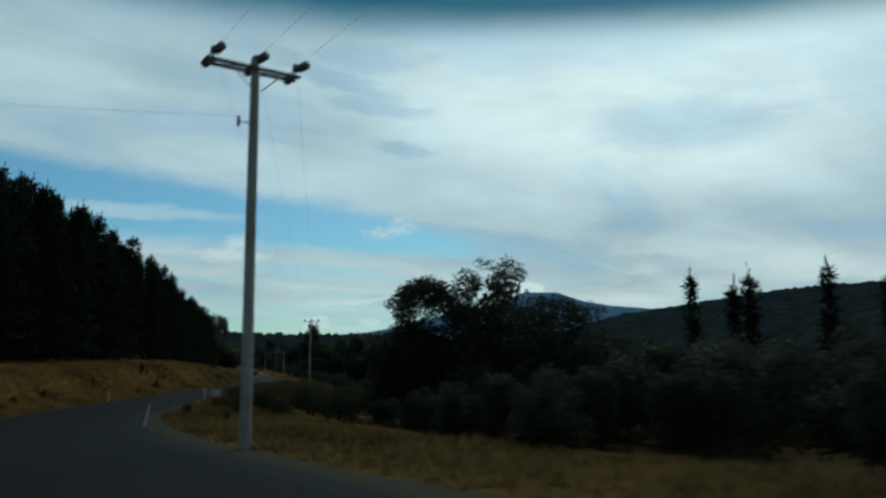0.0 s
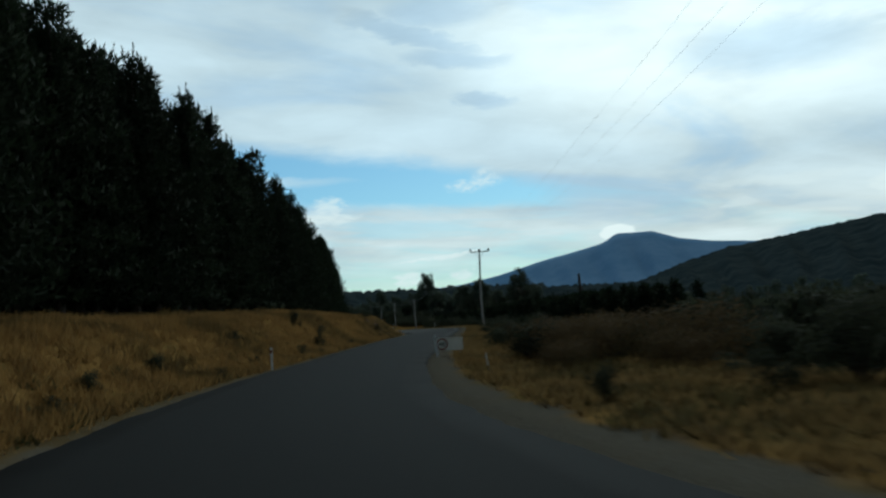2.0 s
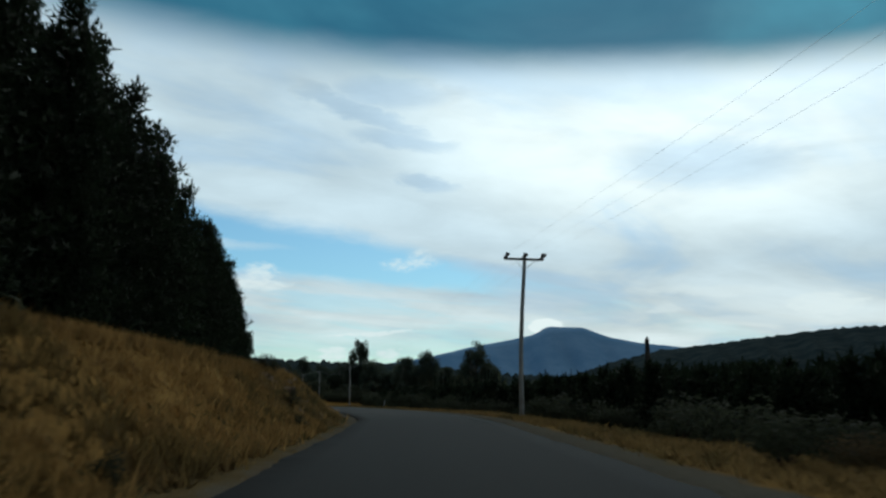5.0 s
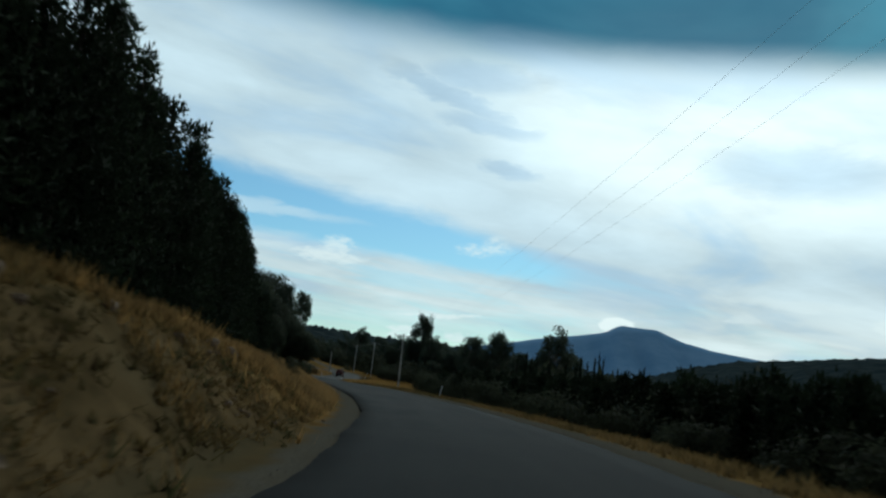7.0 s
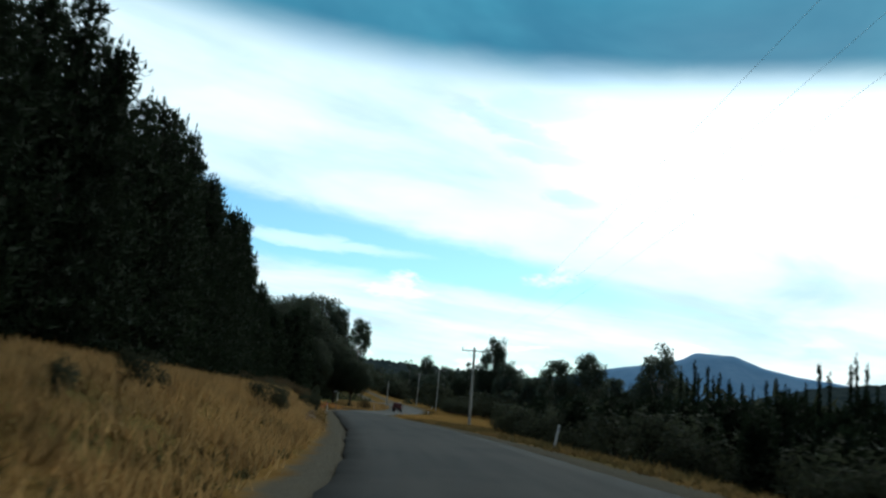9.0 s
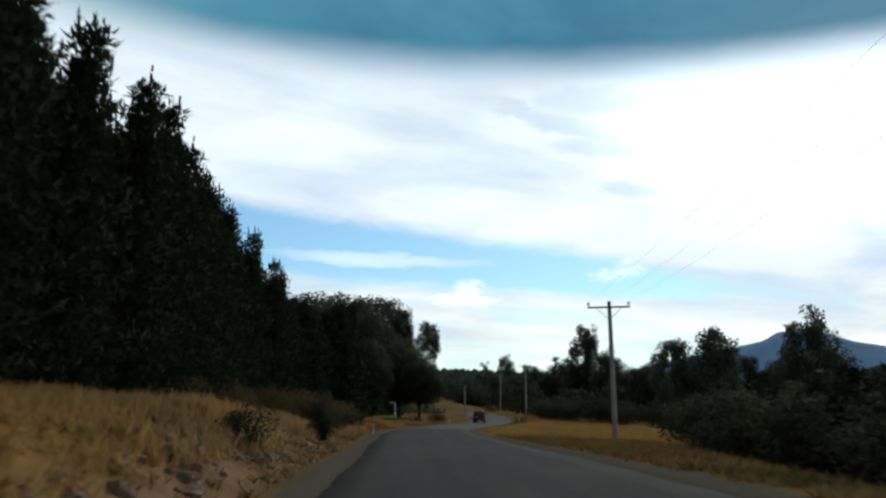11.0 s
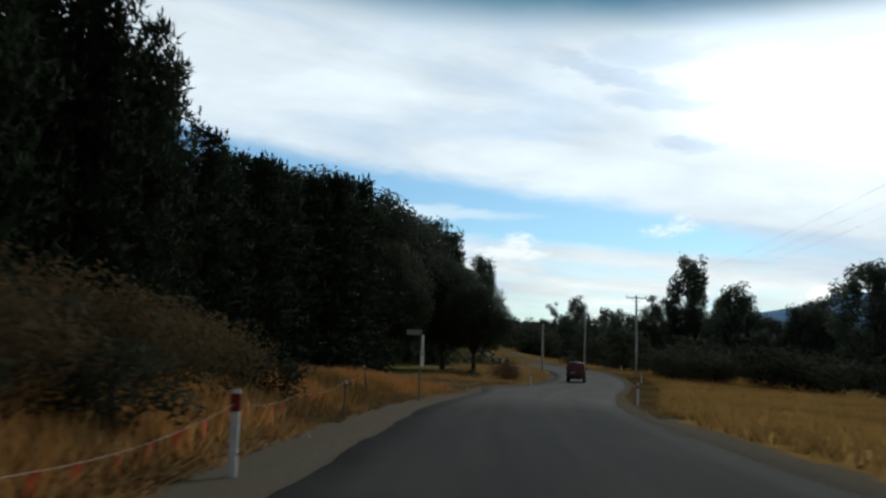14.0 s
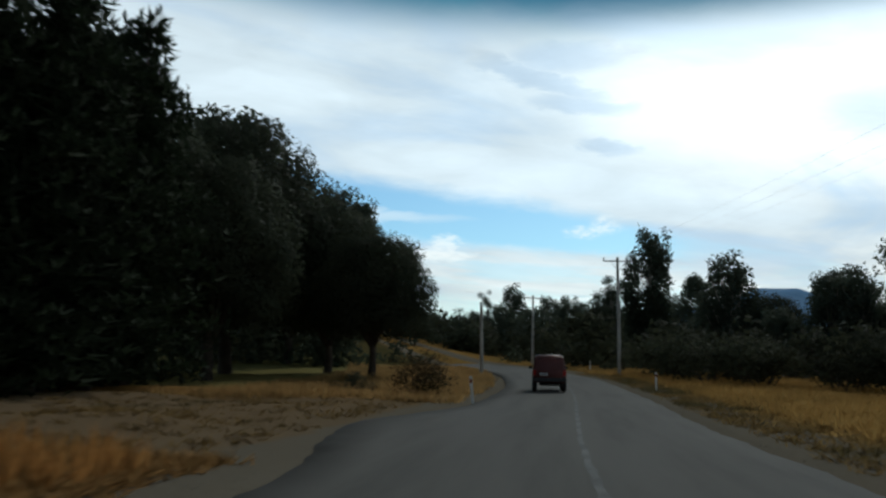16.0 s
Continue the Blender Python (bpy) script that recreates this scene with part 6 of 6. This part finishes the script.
# scrub beside the bunting and the side road
for spot in ((-17.8, 184.5, 1.4, 0.9), (-23.6, 199.0, 2.1, 1.8), (-24.5, 203.0, 1.9, 1.6), (-21.6, 194.4, 1.9, 1.3), (-23.2, 192.6, 2.1, 1.4), (-20.4, 196.8, 1.4, 1.4), (-26.5, 200.0, 2.3, 1.8), (-25.0, 195.0, 2.2, 1.7),
             (-22.5, 206.5, 1.2, 1.6), (-24.5, 209, 1.2, 1.6), (-26.5, 256.0, 1.2, 1.6)):
    bank_shrub(*spot)
# tangled brown brambles behind the bunting, and a round bush at the corner of the side road
BRAMBLE = [shrub("bramble", "tangled brown bramble thicket behind the safety bunting", 220 + k, 2.0, 1.9, M_BRAMBLE, 26, 560, 0.10, "brambles behind the bunting", 0.9) for k in range(3)]
USED_BR = {k: False for k in range(3)}
for k, (x, y, h, w) in enumerate(((-22.2, 186.5, 1.9, 1.0), (-24.6, 188.5, 2.3, 1.1), (-21.6, 190.8, 2.0, 1.0), (-24.0, 192.6, 2.5, 1.1), (-26.8, 190.6, 2.7, 1.2), (-22.6, 196.2, 2.2, 1.0), (-25.6, 196.8, 2.7, 1.2), (-23.0, 200.8, 2.1, 1.1),
                                  (-26.6, 202.0, 2.6, 1.2), (-24.2, 205.6, 1.8, 1.1), (-20.6, 182.0, 1.5, 0.9), (-23.4, 181.6, 2.0, 1.1), (-26.8, 184.8, 2.5, 1.2), (-21.2, 176.0, 1.5, 1.0), (-24.0, 175.4, 2.0, 1.1), (-27.0, 208.5, 2.2, 1.1))):
    set_tree(BRAMBLE, USED_BR, k % 3, sized(x, y, 67 * k, h / 2.0 * w, h / 2.0, float(land(x, y)) - 0.08))
for k, (x, y, h, w) in enumerate(((7.6, -5.0, 0.9, 0.9), (9.0, -1.5, 1.1, 0.9), (8.2, 2.5, 1.0, 0.9), (10.4, 1.5, 1.2, 0.9), (11.0, -4.5, 1.2, 0.9), (9.4, 6.5, 1.1, 0.9), (12.6, -1.0, 1.5, 0.9), (11.6, 5.0, 1.3, 0.9), (8.6, 11.5, 0.9, 0.9),
                                  (10.2, 16.0, 1.1, 0.9), (9.2, 22.0, 0.9, 0.9), (11.4, 28.0, 1.2, 0.9), (9.6, 36.0, 1.0, 0.9), (10.6, 44.0, 1.1, 0.9), (13.0, 14.0, 1.4, 0.9), (13.6, 22.0, 1.5, 0.9), (13.2, 34.0, 1.5, 0.9))):
    h *= 1.45 if -3 < y < 17 else 1.0
    weeds = set_tree(BRAMBLE, USED_BR, k % 3, sized(x, y, 49 * k, h / 2.0 * w * 1.4, h / 2.0, float(land(x, y)) - 0.08))
    tagged(weeds, "low brown weedy bramble on the grassy verge", "", "low brambles on the verge")
corner = shrub("corner_bush", "rounded olive-brown bush at the side road corner", 231, 2.0, 1.7, M_BRAMBLE, 30, 460, 0.10, "", 0.8)
place(corner, -23.6, 256.5, float(land(-23.6, 256.5)) - 0.08, 30)
# verge below the road
for spot in ((7.4, 2.0, 1.5, 1.6), (6.8, -13.6, 0.75, 0.9), (10.2, -22.0, 0.6, 0.6), (11.2, -14.2, 1.45, 1.1), (13.6, -9.5, 2.2, 1.3), (15.2, -12.5, 2.3, 1.3), (7.8, 6.0, 1.0, 1.5), (8.4, 14.0, 1.3, 1.8),
             (7.6, 17.0, 1.2, 1.6), (11.5, -8.0, 0.9, 1.6), (9.8, -14.0, 0.8, 1.2), (12.4, -18, 1.0, 1.4), (7.8, 24, 1.0, 1.6), (9.4, 32, 1.2, 1.8), (8.4, 44, 1.1, 1.6), (10.4, 54, 1.3, 1.6)):
    bank_shrub(*spot)


# ---- dry grass ----
def tuft(seed, n=7):
    rng = np.random.RandomState(seed)
    v = []
    for _ in range(n):
        a, b = rng.rand() * 6.283, rng.rand() * 6.283
        o = np.array([rng.randn() * 0.09, rng.randn() * 0.09, -0.05])
        h = 0.6 + 0.5 * rng.rand()
        tip = o + np.array([math.cos(a) * 0.34 * rng.rand(), math.sin(a) * 0.34 * rng.rand(), h])
        side = np.array([math.cos(b), math.sin(b), 0]) * (0.012 + 0.014 * rng.rand())
        v += [o - side, o + side, tip]
    face = np.repeat(unit(np.array([0, 0, 1.0]) + 0.35 * rng.randn(n, 3)), 3, axis=0)
    return np.array(v), np.arange(3 * n).reshape(-1, 3), face


TUFTS = [tuft(300 + k) for k in range(8)]


def grass(name, label, n, y0, y1, d0, d1, low, high, keep=None, mat=M_GRASS):
    y = y0 + (y1 - y0) * RNG.rand(n)
    d = d0 + (d1 - d0) * RNG.rand(n)
    x = xc(y) + d
    ok = roll_noise(x, y, 1.7) + 0.8 * RNG.randn(n) > -0.7
    if keep is not None:
        ok &= keep(x, y, d)
    x, y = x[ok], y[ok]
    z = land(x, y)
    h = low + (high - low) * RNG.rand(len(x)) * (0.6 + 0.4 * roll_noise(x, y, 4.0))
    spots = zip(x, y, z, 0.9 + 0.6 * RNG.rand(len(x)), h, RNG.rand(len(x)) * 6.28, RNG.randint(0, 8, len(x)))
    return scatter(name, label, "grass", TUFTS, spots, mat)


def off_mouth(x, y, d):
    return ~(((y > 184) & (d > -5.3)) | ((y > 202) & (d > -5.4)) | (((y > 231) & (y < 252)) | ((y > 85) & (d > -4.7)) | ((y > 140) & (y < 180) & (d > -5.7)) | ((y > 61) & (y < 91) & (d > -7.2) & (roll_noise(x, y, 1.3) < 0.35))))


grass("rusty_grass", "tall rust-orange dry grass beside the side road", 9000, 192, 234, -15.5, -4.6, 0.4, 0.8, off_mouth, M_RUST_GRASS)
grass("worn_verge", "short worn golden-brown grass beside the gravel", 7000, 184, 232, -7.0, -4.75, 0.08, 0.30, None, M_WORN)
grass("bank_grass", "long dry straw-coloured grass on the roadside bank", 36000, -60, 205, -14.5, -4.0, 0.35, 0.75, off_mouth)
grass("verge_grass", "short dry brown grass on the road verge", 18000, -60, 194, 4.6, 12.0, 0.18, 0.46, None, M_VERGE)
grass("roadside_weeds", "low dark green weeds along the foot of the bank", 5200, -50, 130, -6.6, -4.0, 0.16, 0.42, lambda x, y, d: (roll_noise(x, y, 1.1) > 0.05) & (d < -4.1 - 0.7 * (y > 85)), M_WEED)
grass("paddock_grass", "tall golden dry grass beside the road", 16000, 184, 300, 4.8, 24.0, 0.3, 0.6, lambda x, y, d: d > 4.8 + 1.5 * step(y, 215, 240), M_GOLD)
grass("corner_grass", "dry grass at the corner of the side road", 6000, 250, 300, -16, -4.2, 0.3, 0.6)
grass("sparse_grass", "sparse short dry grass over the gravel verge", 2600, 214, 292, 4.2, 6.8, 0.10, 0.26, None, M_VERGE)
grass("side_road_grass", "thin dry grass scattered over the side road mouth", 1100, 231, 253, -17, -5.4, 0.08, 0.22, None, M_VERGE)
grass("cutting_weeds", "sparse weeds and dry grass on the bare cutting", 420, 138, 182, -6.2, -4.6, 0.10, 0.34, None, M_VERGE)
grass("cutting_herbs", "low dry weeds on the earthy cutting", 1700, 58, 94, -7.6, -4.7, 0.14, 0.32, None, M_VERGE)


# ---- loose gravel on the shoulders ----
def pebble(seed):
    rng = np.random.RandomState(seed)
    v = np.array([(1, 0, 0), (0, 1, 0), (-1, 0, 0), (0, -1, 0), (0, 0, 0.8), (0, 0, -0.8)], float) * (0.7 + 0.6 * rng.rand(6, 1))
    f = np.array([(0, 1, 4), (1, 2, 4), (2, 3, 4), (3, 0, 4), (1, 0, 5), (2, 1, 5), (3, 2, 5), (0, 3, 5)])
    return v, f, unit(v)


n = 9000
py = -55 + 345 * RNG.rand(n)
edge = 3.42 + np.abs(RNG.randn(n)) * 0.42
pd = np.where(RNG.rand(n) < 0.5, -edge, edge + 0.05)
px = xc(py) + pd
pz = land(px, py)
ps = 0.007 + 0.013 * RNG.rand(n) ** 2
scatter("gravel", "loose grey-brown gravel along the road edges", "gravel", [pebble(400 + k) for k in range(5)],
        zip(px, py, pz + ps * 0.2, ps, ps * 0.8, RNG.rand(n) * 6.28, RNG.randint(0, 5, n)), M_GRAVEL)
